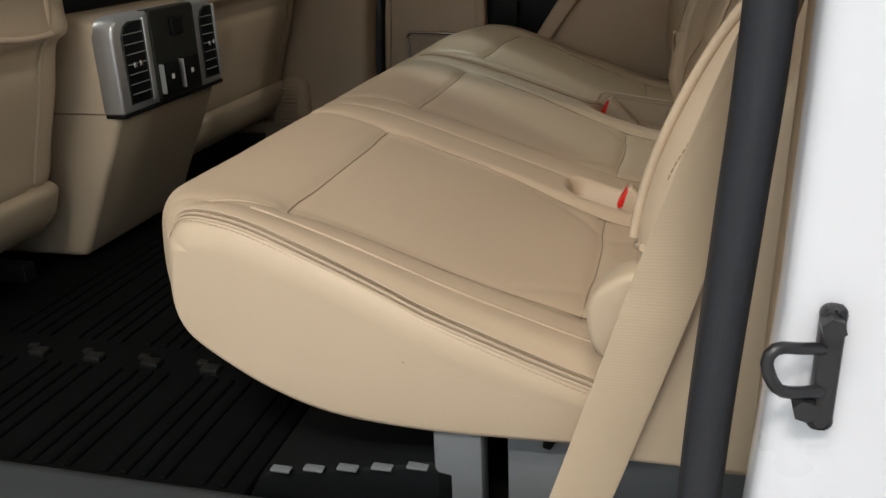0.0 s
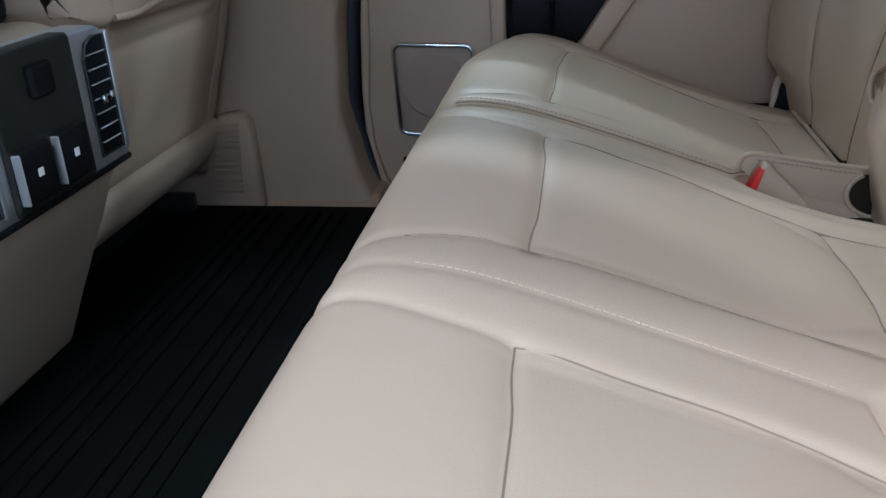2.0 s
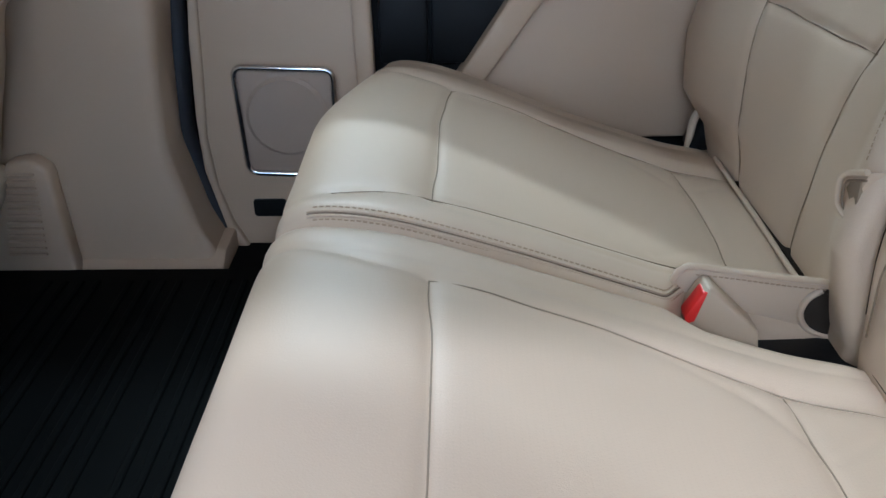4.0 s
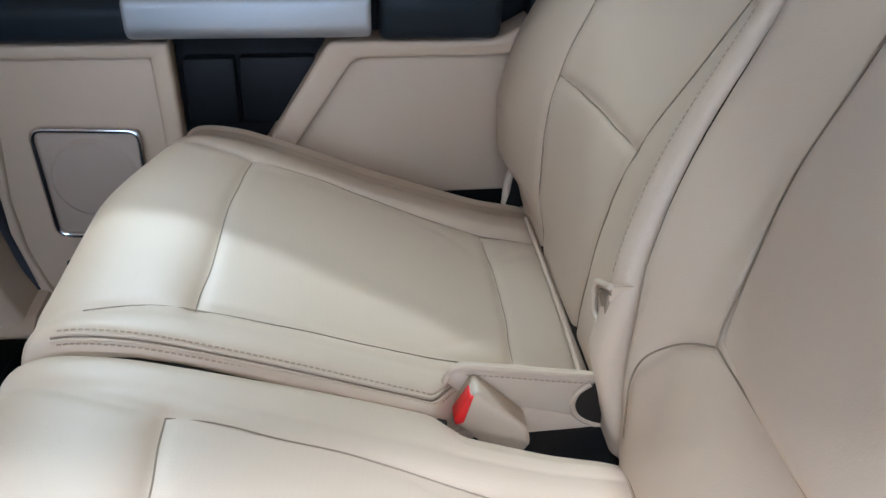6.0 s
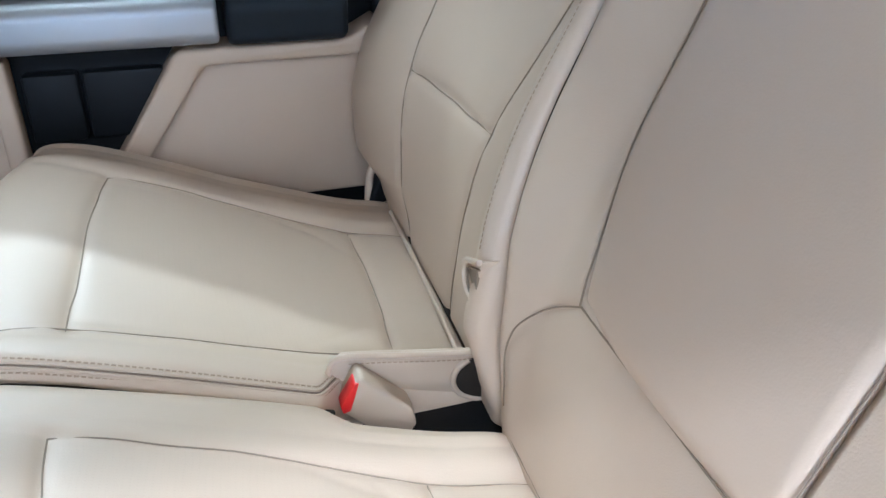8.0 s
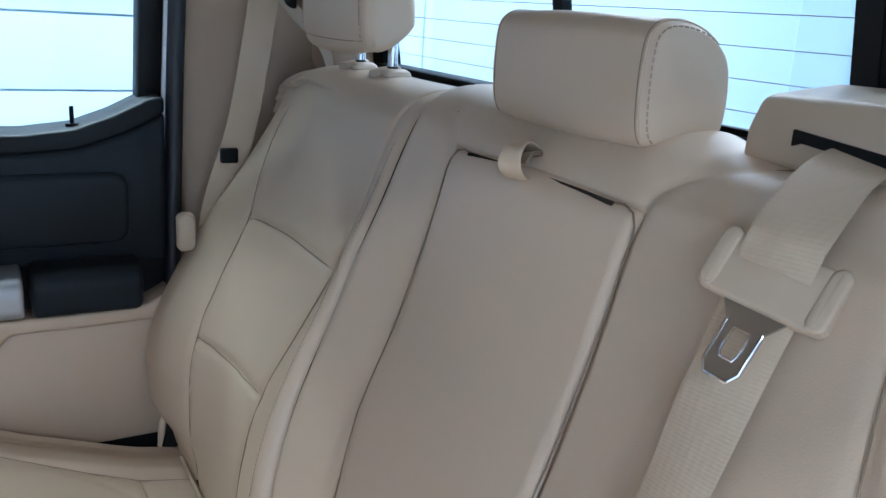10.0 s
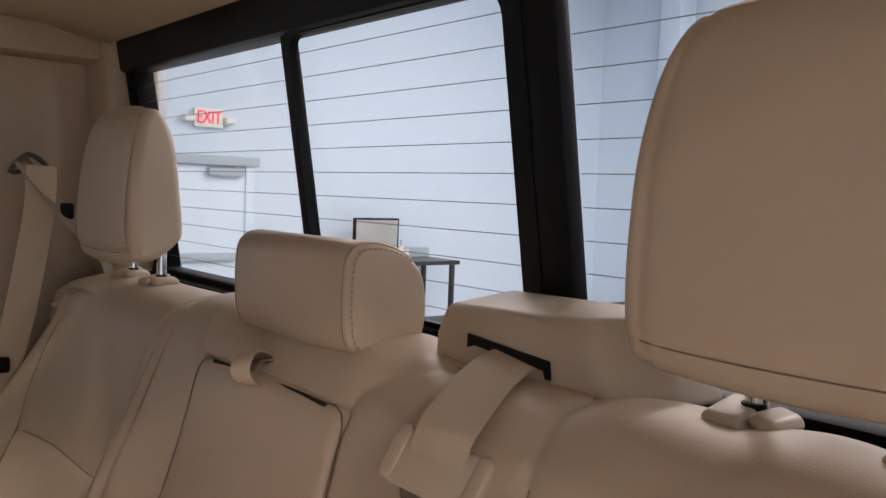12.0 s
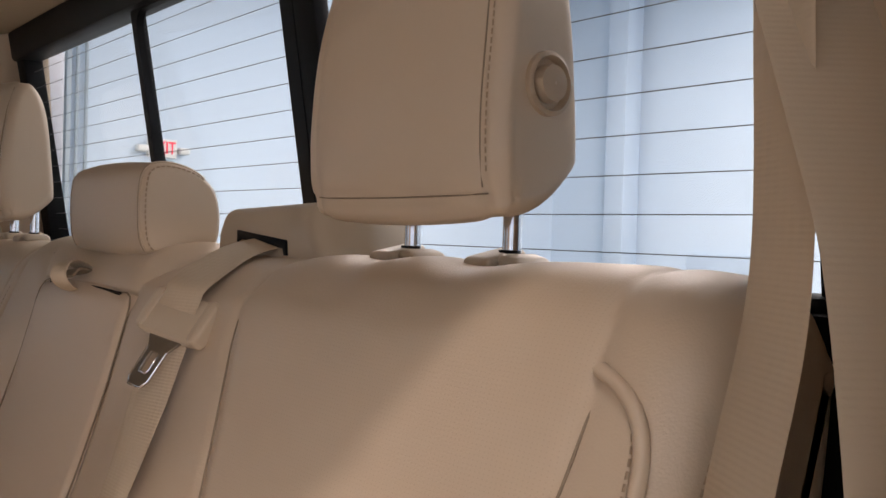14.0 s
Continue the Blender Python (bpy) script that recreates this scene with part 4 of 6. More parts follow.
def headrest(c, outer, dx=0.0, pc=0.0, px=0.788, dz=0.0, hw=0.121, taper=0.16, arch=0.24):
    ob = thing("headrest", "large tan leather outer headrest on two chrome posts", "headrest", "outer headrests", at=(0.79, c, 0.97))
    drop = lambda P: head_warp(c, dx, taper, arch)(P) + np.array([0, 0, dz])
    soft = Soft([(x + dx, z) for x, z in HEAD], c - hw, c + hw, 0.018, 0.018, head_relief(c, hw - 0.017), drop, ds=0.0042, dy=0.0042, hug=lambda nn: np.full(len(nn), 0.75))
    soft.parts(ob, lambda P, N: np.where(N[:, 1] > 0.8, 1, np.where(N[:, 1] < -0.8, 2, 0)),
               {0: ("pad", leather, ""), 1: ("side_panel", leather, ""), 2: ("side_panel", leather, "")})
    front = lambda P, N: (N[:, 0] < 0.1)
    for s in (-1, 1):
        if s > 0 and outer < 0:
            continue                          # that edge is plain
        sewn(ob, soft, [(c + s * (hw - 0.017), z) for z in (0.992, 1.05, 1.12, 1.165)], [1, 2], front, thread, s * 0.0052, lift=0.0008)
        seamed(ob, soft, [[(c + s * (hw - 0.017), z) for z in (0.988, 1.05, 1.12, 1.17)]], [1, 2], front, seam_shade_dark, 0.0006, 0.0006)
    low = hw - 0.015
    seamed(ob, soft, [[(c - low, 0.9835), (c, 0.9810), (c + low, 0.9835)]], [1, 2], lambda P, N: (N[:, 0] < -0.05) & (P[:, 0] < 0.752 + dx) & (P[:, 2] > 0.977), seam_shade_dark, 0.0006, 0.0007)
    for dy in (-0.054, 0.054):
        part("post", tube([(px, pc + dy, 0.90), (px, pc + dy, 0.985)], 0.0068, 14), chrome, ob, "chrome post")
    near = (soft.N[:, 1] * outer > 0.3)
    score = np.abs(soft.P[:, 2] - 1.052 - dz) + np.abs(soft.P[:, 0] - 0.777 - dx) + 9 * ~near
    nrm = Vector((0, outer, 0))
    seatp = Vector((0.777 + dx, float(soft.P[np.argmin(score)][1]) + outer * 0.001, 1.053 + dz))
    turn = nrm.to_track_quat("Z", "Y").to_matrix()
    dish = bmesh.new()
    for r0, r1, h0, h1 in ((0.0212, 0.0204, -0.012, 0.003), (0.0204, 0.0175, 0.003, 0.004), (0.0175, 0.0150, 0.004, -0.004), (0.0125, 0.0115, -0.004, 0.006), (0.0115, 0.001, 0.006, 0.0068)):
        ring = lambda r, h: [dish.verts.new(seatp + turn @ Vector((r * math.cos(2 * math.pi * i / 28), r * math.sin(2 * math.pi * i / 28), h))) for i in range(28)]
        A, B = ring(r0, h0), ring(r1, h1)
        for i in range(28):
            dish.faces.new((A[i], A[(i + 1) % 28], B[(i + 1) % 28], B[i]))
    G = [[dish.verts.new(seatp + turn @ Vector((r * math.cos(2 * math.pi * i / 28), r * math.sin(2 * math.pi * i / 28), -0.004))) for i in range(28)] for r in (0.0150, 0.0125)]
    for i in range(28):
        dish.faces.new((G[0][i], G[0][(i + 1) % 28], G[1][(i + 1) % 28], G[1][i]))
    bmesh.ops.remove_doubles(dish, verts=dish.verts[:], dist=0.0002)
    bmesh.ops.recalc_face_normals(dish, faces=dish.faces[:])
    part("button", dish, trim_tan, ob, "round tan release button", smooth=40)
    return ob


headrest(0.256, -1, -0.012, 0.250, 0.788, 0.0, 0.109, 0.02, 0.17)
headrest(1.290, 1, -0.030, 1.253, 0.764, -0.010, taper=0.05, arch=0.17)


def post_guide(x, y, z, back):
    bm = box(x - 0.026, x + 0.013, y - 0.006, y + 0.022, z - 0.014, z, 0.005, 4)
    for v in bm.verts:
        v.co.z -= 0.10 * max(0.0, x - 0.004 - v.co.x) + 0.004 * (v.co.x < x - 0.018)
    part("post_guide", bm, trim_light, back, "light tan plastic post guide", smooth=50)
    bm = box(x - 0.020, x + 0.018, y - 0.026, y - 0.0055, z - 0.014, z - 0.003, 0.006, 4)
    for v in bm.verts:
        v.co.z -= 0.22 * max(0.0, y - 0.010 - v.co.y)
    part("release_catch", bm, trim_light, back, "light tan plastic release catch", smooth=50)
    part("collar", tube([(x, y, z - 0.008), (x, y, z - 0.0012)], 0.0078, 14), black, back, "dark collar round the post")


for c, gx, gz, back in ((0.250, 0.786, 0.948, back_a), (1.253, 0.764, 0.942, back_b)):
    for dy in (-0.054, 0.054):
        post_guide(gx, c + dy, gz, back)

# small centre headrest, pushed down
SMALL = [(0.716, 0.926), (0.705, 0.940), (0.702, 0.970), (0.703, 1.000), (0.708, 1.015), (0.722, 1.023), (0.745, 1.022), (0.768, 1.013), (0.786, 0.996), (0.793, 0.968), (0.790, 0.940), (0.778, 0.924), (0.745, 0.920)]


def small_relief(P, N):
    dy = np.abs(P[:, 1] - 0.741)
    face = (N[:, 0] < -0.3) * 0.004 * np.clip(1 - (dy / 0.1) ** 2, 0, 1)
    side = (np.abs(N[:, 1]) > 0.9) * 0.006 * np.clip(1 - ((P[:, 0] - 0.747) / 0.045) ** 2, 0, 1) * np.clip(1 - ((P[:, 2] - 0.972) / 0.05) ** 2, 0, 1)
    return face + side


mid_head = thing("headrest", "small low tan leather centre headrest", "headrest", at=(0.75, 0.741, 0.93))
soft_m = Soft(SMALL, 0.634, 0.848, 0.010, 0.010, small_relief, None, ds=0.0036, dy=0.004, hug=lambda nn: np.full(len(nn), 0.9))
soft_m.parts(mid_head, lambda P, N: np.where(N[:, 1] > 0.8, 1, np.where(N[:, 1] < -0.8, 2, 0)),
             {0: ("pad", leather, ""), 1: ("side_panel", leather, ""), 2: ("side_panel", leather, "")})
def around(P, N):
    return (P[:, 2] > 0.930) & (P[:, 0] < 0.775)


for ring in (soft_m.row, soft_m.far_row):
    for k, skin, r in ((6, leather, 0.0014), (7, seam_shade_dark, 0.0007), (2, thread, 0.0)):
        P, N = ring(k, around)
        order = np.argsort(np.arctan2(P[:, 2] - 0.965, P[:, 0] - 0.748) % (2 * math.pi))
        P, N = P[order], N[order]
        cut = int(np.argmax(np.linalg.norm(np.diff(P, axis=0, append=P[:1]), axis=1)))
        P, N = np.roll(P, -(cut + 1), axis=0), np.roll(N, -(cut + 1), axis=0)
        if skin is thread:
            part("stitching", stitches(P, N, lift=0.0006), thread, mid_head, smooth=0, kind="stuff")
        else:
            part("seam" if skin is seam_shade_dark else "piping", tube(P, r, 6), skin, mid_head, smooth=60)

# ---- belts and buckles ----
steel_bright = surface("brushed_steel", (0.42, 0.42, 0.43), 0.24, metal=1.0, grain=300, grain_depth=0.05, stain=0.1)
cover = thing("belt_retractor_cover", "light tan plastic shoulder belt retractor cover on the backrest top", "belt cover", at=(0.8, 0.49, 0.94))
hull = bmesh.new()
for p in [(0.767, 0.594, 0.925), (0.767, 0.400, 0.925), (0.806, 0.365, 0.925), (0.852, 0.360, 0.925), (0.852, 0.594, 0.925), (0.767, 0.592, 0.958), (0.767, 0.424, 0.958),
          (0.774, 0.586, 0.975), (0.776, 0.436, 0.981), (0.806, 0.400, 0.985), (0.852, 0.396, 0.987), (0.852, 0.586, 0.984)]:
    hull.verts.new(p)
bmesh.ops.convex_hull(hull, input=hull.verts[:])
bmesh.ops.dissolve_limit(hull, angle_limit=radians(4), verts=hull.verts[:], edges=hull.edges[:])
bmesh.ops.bevel(hull, geom=hull.edges[:], offset=0.007, segments=4, affect="EDGES", profile=0.5)
bmesh.ops.recalc_face_normals(hull, faces=hull.faces[:])
part("housing", hull, trim_light, cover, smooth=50)
part("slot", prism([(0.549, 0.9550), (0.457, 0.9470), (0.455, 0.9330), (0.461, 0.9330), (0.463, 0.9390), (0.541, 0.9460), (0.549, 0.9430)], "x", 0.7650, 0.772, 0.001), window_black, cover, "dark belt slot")

centre_belt = thing("seat_belt", "tan woven centre belt hanging over the backrest with its tongue", "seat belt", at=(0.7, 0.48, 0.85))
CB = [(0.782, 0.508, 0.944), (0.760, 0.506, 0.941), (0.724, 0.500, 0.935), (0.696, 0.495, 0.914), (0.680, 0.490, 0.880), (0.660, 0.483, 0.815), (0.634, 0.488, 0.735),
      (0.602, 0.494, 0.650), (0.566, 0.499, 0.56), (0.541, 0.501, 0.47), (0.528, 0.506, 0.39), (0.535, 0.508, 0.31)]
tongue = prism(rounded(-0.043, 0.043, -0.025, 0.018, 0.011), "y", -0.006, 0.006, 0.003, 2)
tn = Vector((-0.78, -0.26, 0.55)).normalized()
tu = Vector((-0.25, 0.950, 0.15))
tu = (tu - tn * tu.dot(tn)).normalized()
tw = tu.cross(tn)
TM = Matrix.Translation((0.672, 0.467, 0.882)) @ Matrix(((tu.x, tn.x, tw.x, 0), (tu.y, tn.y, tw.y, 0), (tu.z, tn.z, tw.z, 0), (0, 0, 0, 1))) @ Matrix.Scale(0.93, 4)
tongue.transform(TM)
SLOT, HELD = Vector((0.764, 0.493, 0.943)), TM @ Vector((0.002, 0.0105, 0.026))
UP = [Vector((0.790, 0.496, 0.946)), SLOT, SLOT.lerp(HELD, 0.33) + Vector((-0.004, 0, 0.004)), SLOT.lerp(HELD, 0.67) + Vector((-0.003, 0, 0.003)), HELD, TM @ Vector((0.002, 0.0085, 0.014)), TM @ Vector((0.002, 0.0062, 0.002))]
DOWN = [TM @ Vector((0.0, -0.004, 0.004)), TM @ Vector((0, -0.004, -0.022))] + [Vector((x - (0.011 if 0.5 < z < 0.83 else 0.004), y - 0.010, z + 0.002)) for x, y, z in CB[5:]]
part("strap", ribbon([tuple(p) for p in UP], [(-0.05, 1, 0.15)] * 3 + [(-0.12, 0.98, 0.15)] + [tuple(tu)] * 3, 0.047), webbing, centre_belt)
part("strap", ribbon([tuple(p) for p in DOWN], [tuple(tu)] * 2 + [(0, 1, 0.10)] * 7, 0.047), webbing, centre_belt)
for u0, u1 in ((-0.044, -0.030), (0.030, 0.044)):
    lobe = prism(rounded(u0, u1, -0.024, 0.020, 0.0068), "y", -0.0072, 0.0072, 0.003, 3)
    lobe.transform(TM)
    part("tongue_shoulder", lobe, trim_light, centre_belt, smooth=50)
part("tongue_cover", tongue, trim_light, centre_belt, "light tan tongue cover", smooth=50)
plate = bmesh.new()
OUT = [(-0.024, -0.022), (0.024, -0.022), (0.013, -0.037), (0.0125, -0.066), (0.008, -0.073), (-0.008, -0.073), (-0.0125, -0.066), (-0.013, -0.037)]
INN = [(-0.0055, -0.040), (0.0055, -0.040), (0.006, -0.046), (0.006, -0.056), (0.0045, -0.060), (-0.0045, -0.060), (-0.006, -0.056), (-0.006, -0.046)]
rings = [[plate.verts.new((u, d, w)) for u, w in ring] for d in (-0.0012, 0.0012) for ring in (OUT, INN)]
for a, b in ((0, 1), (3, 2), (2, 0), (1, 3)):
    for i in range(8):
        plate.faces.new((rings[a][i], rings[a][(i + 1) % 8], rings[b][(i + 1) % 8], rings[b][i]))
bmesh.ops.recalc_face_normals(plate, faces=plate.faces[:])
plate.transform(TM)
part("tongue_plate", plate, steel_bright, centre_belt, "chrome tongue plate", smooth=20)
edge_ring = [TM @ Vector((u, 0.0008, w)) for u, w in OUT]
part("plate_edge", tube(edge_ring[2:], 0.0013, 6), chrome, centre_belt, "bright rounded plate edge", smooth=60)
part("slot_edge", tube([TM @ Vector((u, 0.0010, w)) for u, w in INN], 0.0010, 6, True), chrome, centre_belt, "bright slot edge", smooth=60)
part("stop_stud", tube([TM @ Vector((-0.022, -0.006, 0.012)), TM @ Vector((-0.022, -0.010, 0.012))], 0.003, 8), chrome, centre_belt, "small bright stop stud")
part("sewn_fold", ribbon([(0.614, 0.474, 0.700), (0.597, 0.477, 0.655)], [(0, 1, 0.1)] * 2, 0.052, 0.004), webbing, centre_belt, "folded sewn belt end")


def buckle(x, y, z, size=1.0, wide=0.004):
    """Buckle leaning out of the gap: its release face looks up and forwards."""
    ob = thing("belt_buckle", "tan plastic belt buckle with a red release button", "belt buckle", "seat belt buckles", at=(x, y, z))
    at = lambda pts: [(x + (u - 0.383) * size, z + (w - 0.348) * size) for u, w in pts]
    part("housing", prism(at([(0.396, 0.371), (0.388, 0.368), (0.369, 0.332), (0.372, 0.322), (0.405, 0.288), (0.446, 0.262), (0.462, 0.286), (0.457, 0.312)]), "y", y - 0.018 * size, y + 0.018 * size, 0.005 * size, 3),
         trim_light, ob, smooth=50)
    part("release_button", prism(at([(0.391, 0.366), (0.385, 0.365), (0.3675, 0.333), (0.3700, 0.323), (0.380, 0.326)]), "y", y - 0.0190 * size, y + wide * size, 0.0015, 2), red, ob, "red release button")
    return ob


buckle(0.386, 0.990, 0.340, 0.80)
# black block stands in for the shade deep between the cushions
solid("belt_void", box(0.37, 0.56, 0.925, 1.02, 0.262, 0.284, 0.004), black, "black block drawn as the dark void between the seat cushions", "well", "structure")
buckle(0.451, 0.470, 0.336, 0.62, 0.019)
# sewn pocket wall of the single cushion beside the buckle, with a hand hole
WALL = [(0.366, 0.300), (0.366, 0.340), (0.370, 0.356), (0.382, 0.364), (0.42, 0.359), (0.47, 0.351), (0.515, 0.345), (0.535, 0.330), (0.535, 0.262), (0.40, 0.270)]
part("pocket_wall", prism(WALL, "y", 1.006, 1.018, 0.004, 3), leather, cush_b, "leather wall beside the buckle", smooth=50)
part("pocket_piping", tube(spline([(x, 1.006, z) for x, z in [(0.364, 0.305)] + WALL[1:7] + [(0.530, 0.342)]], 0.005), 0.0032, 8), leather, cush_b, smooth=60)
hem = spline([(x, 1.0045, z - 0.007) for x, z in WALL[3:7]], 0.005)
part("stitching", stitches(hem, [(0, -1, 0)] * len(hem)), thread, cush_b, smooth=0, kind="stuff")
HOLE = spline([(0.510, 1.005, 0.338), (0.498, 1.005, 0.328), (0.494, 1.005, 0.312), (0.502, 1.005, 0.296), (0.520, 1.005, 0.286), (0.535, 1.005, 0.285)], 0.004)
# no opening is cut: a dark plate stands for the shaded hole
part("hand_hole_shade", prism([(x, z) for x, _, z in HOLE] + [(0.535, 0.338)], "y", 1.0035, 1.008, 0.0005), gap_shade, cush_b, "dark plate drawn as the shaded hand hole")
part("hole_hem", tube(HOLE, 0.0034, 8), leather, cush_b, "sewn hem round the hand hole", smooth=60)

def outer_belt(f, s, floor_way, pillar_way, across):
    """Shoulder belt of an outer seat: loop at the pillar, strap to the floor, strap into the pillar."""
    ob = thing("seat_belt", "tan woven outer shoulder belt hanging from the pillar loop", "seat belt", "outer seat belts", at=(0.66, f(1.55), 1.1))
    part("strap", ribbon(floor_way, across[0], 0.047), webbing, ob)
    part("strap", ribbon(pillar_way, [across[1]] * len(pillar_way), 0.047), webbing, ob)
    up = 0.03 if s < 0 else 0.0
    part("loop", tube(spline([(0.640 + up if s < 0 else 0.650, f(1.560 - up), 1.078 + up), (0.664 + up if s < 0 else 0.676, f(1.555 - up), (1.112 if s < 0 else 1.108) + up), (0.694 + up if s < 0 else 0.706, f(1.552 - up), 1.086 + up), (0.668 + up, f(1.556 - up), 1.080 + up)], 0.008, True), 0.004, 8, True), steel, ob, "dark steel belt loop")
    if s > 0:
        part("stop_clip", box(0.612, 0.640, min(f(1.503), f(1.516)), max(f(1.503), f(1.516)), 0.758, 0.782, 0.003), black, ob, "black plastic belt stop")
        part("stop_clip", box(0.718, 0.738, min(f(1.512), f(1.524)), max(f(1.512), f(1.524)), 1.004, 1.030, 0.003), black, ob, "black plastic belt stop")
    part("anchor", prism(rounded(0.532, 0.560, 0.630, 0.690, 0.010), "y", min(f(1.455), f(1.475)), max(f(1.455), f(1.475)), 0.005, 3), trim_light, ob, "light tan anchor cover")
    return ob


outer_belt(lambda y: y, 1,
           [(0.694, 1.542, 1.090), (0.690, 1.533, 1.03), (0.680, 1.526, 0.97), (0.650, 1.518, 0.82), (0.612, 1.508, 0.71), (0.598, 1.502, 0.64), (0.610, 1.505, 0.54), (0.640, 1.51, 0.42)],
           [(0.668, 1.562, 1.098), (0.70, 1.545, 1.05), (0.735, 1.515, 1.00), (0.79, 1.50, 0.93), (0.80, 1.50, 0.80), (0.79, 1.50, 0.55)],
           [[(1, -0.10, 0.25)] * 8, (0.62, 0.75, 0.25)])
outer_belt(mirrored, -1,
           [(0.690, -0.060, 1.13), (0.684, -0.047, 1.10), (0.683, -0.049, 1.05), (0.678, -0.054, 0.945), (0.643, -0.059, 0.865), (0.603, -0.060, 0.765), (0.558, -0.053, 0.62), (0.518, -0.048, 0.48),
            (0.490, -0.046, 0.38), (0.442, -0.040, 0.215)],
           [(0.713, -0.028, 1.115), (0.690, -0.057, 1.056), (0.667, -0.086, 0.997), (0.648, -0.108, 0.95), (0.627, -0.127, 0.88), (0.645, -0.125, 0.80), (0.69, -0.110, 0.70), (0.74, -0.09, 0.55)],
           [[(0.56, 0.83, 0.0)] * 5 + [(0.74, 0.66, 0.1), (0.92, 0.36, 0.2)] + [(1, 0.0, 0.25)] * 3, (0.75, -0.65, 0.0)])

# ---- centre console ----
console = thing("centre_console", "tan plastic centre console rear with silver vent panel", "console", at=(-0.5, 0.72, FLOOR))
CON = [(-0.345, 0.418), (-0.385, 0.33), (-0.438, 0.22), (-0.470, 0.150), (-1.2, 0.140), (-1.2, 0.52), (-0.42, 0.560), (-0.38, 0.548), (-0.352, 0.53)]
part("body", prism(CON, "y", 0.562, 0.876, 0.012, 3), trim_light, console, smooth=50)
part("body_seam", box(-1.0, -0.350, 0.5606, 0.563, 0.404, 0.4065), seam_shade_dark, console, "thin dark joint line")
part("lid", box(-1.1, -0.45, 0.555, 0.883, 0.556, 0.60, 0.015, 3), black_pad, console, "black padded lid")
PANEL_X = -0.342
bez = bmesh.new()
prism([(0.560, 0.404), (0.882, 0.404), (0.882, 0.526), (0.879, 0.540), (0.871, 0.550), (0.857, 0.556), (0.592, 0.556), (0.574, 0.551), (0.564, 0.541), (0.560, 0.524)], "x", PANEL_X - 0.04, PANEL_X, 0.005, 3, bez)
part("bezel", bez, silver, console, "satin silver panel frame", smooth=50)
part("panel", prism(rounded(0.661, 0.802, 0.407, 0.5575, 0.006), "x", PANEL_X - 0.02, PANEL_X + 0.004, 0.003), grey_panel, console, "dark grey-green outlet panel")
part("lower_lip", box(PANEL_X - 0.036, PANEL_X + 0.001, 0.559, 0.883, 0.3985, 0.4055, 0.002), black, console, "black lower edge")
for a, b in ((0.582, 0.640), (0.822, 0.868)):
    shape = [(a, 0.418), (b, 0.418), (b, 0.545), (a + 0.022, 0.545), (a + 0.008, 0.539), (a, 0.524)]
    vent = part("vent", prism(shape, "x", PANEL_X - 0.01, PANEL_X + 0.0015, 0.001), window_black, console, "black air vent")
    part("vent_frame", tube([(PANEL_X + 0.0015, y, z) for y, z in shape], 0.0018, 6, True), grey_panel, vent, "dark vent rim")
    part("vent_strip", box(PANEL_X - 0.004, PANEL_X + 0.005, b + 0.001, b + 0.010, 0.414, 0.548, 0.003, 2), silver, vent, "silver strip beside the vent")
    for k in range(7):
        z = 0.432 + k * 0.0158
        part("slat", box(PANEL_X + 0.0003, PANEL_X + 0.0036, a + 0.005, b - 0.003, z, z + 0.0012, 0.0004, 1), silver, vent)
    part("slider", box(PANEL_X + 0.004, PANEL_X + 0.010, a + 0.012, a + 0.020, 0.474, 0.484, 0.002), chrome, vent, "bright vent slider")
    part("slider", box(PANEL_X + 0.004, PANEL_X + 0.010, a + 0.028, a + 0.036, 0.475, 0.485, 0.002), chrome, vent, "bright vent slider")
part("usb_cover", box(PANEL_X + 0.002, PANEL_X + 0.012, 0.715, 0.752, 0.508, 0.540, 0.004, 3), black, console, "black socket cover")
for a, b in ((0.668, 0.722), (0.732, 0.786)):
    flap = part("outlet_flap", box(PANEL_X + 0.002, PANEL_X + 0.012, a, b, 0.415, 0.470, 0.004, 3), black, console, "black outlet flap")
    part("flap_edge", box(PANEL_X + 0.004, PANEL_X + 0.0135, a - 0.0015, a + 0.001, 0.418, 0.468, 0.001, 1), silver, flap)
    part("mark", box(PANEL_X + 0.0115, PANEL_X + 0.0127, (a + b) / 2 - 0.004, (a + b) / 2 + 0.004, 0.440, 0.448), sign_white, flap, "small printed mark")

# ---- front seats, seen from behind ----
FS = [(-0.374, 0.60), (-0.376, 0.545), (-0.402, 0.52), (-0.420, 0.45), (-0.446, 0.37), (-0.468, 0.30), (-0.50, 0.270), (-0.56, 0.265), (-0.60, 0.30), (-0.58, 0.5),
      (-0.52, 0.75), (-0.46, 0.95), (-0.40, 1.02), (-0.33, 1.02), (-0.32, 0.95), (-0.340, 0.75)]


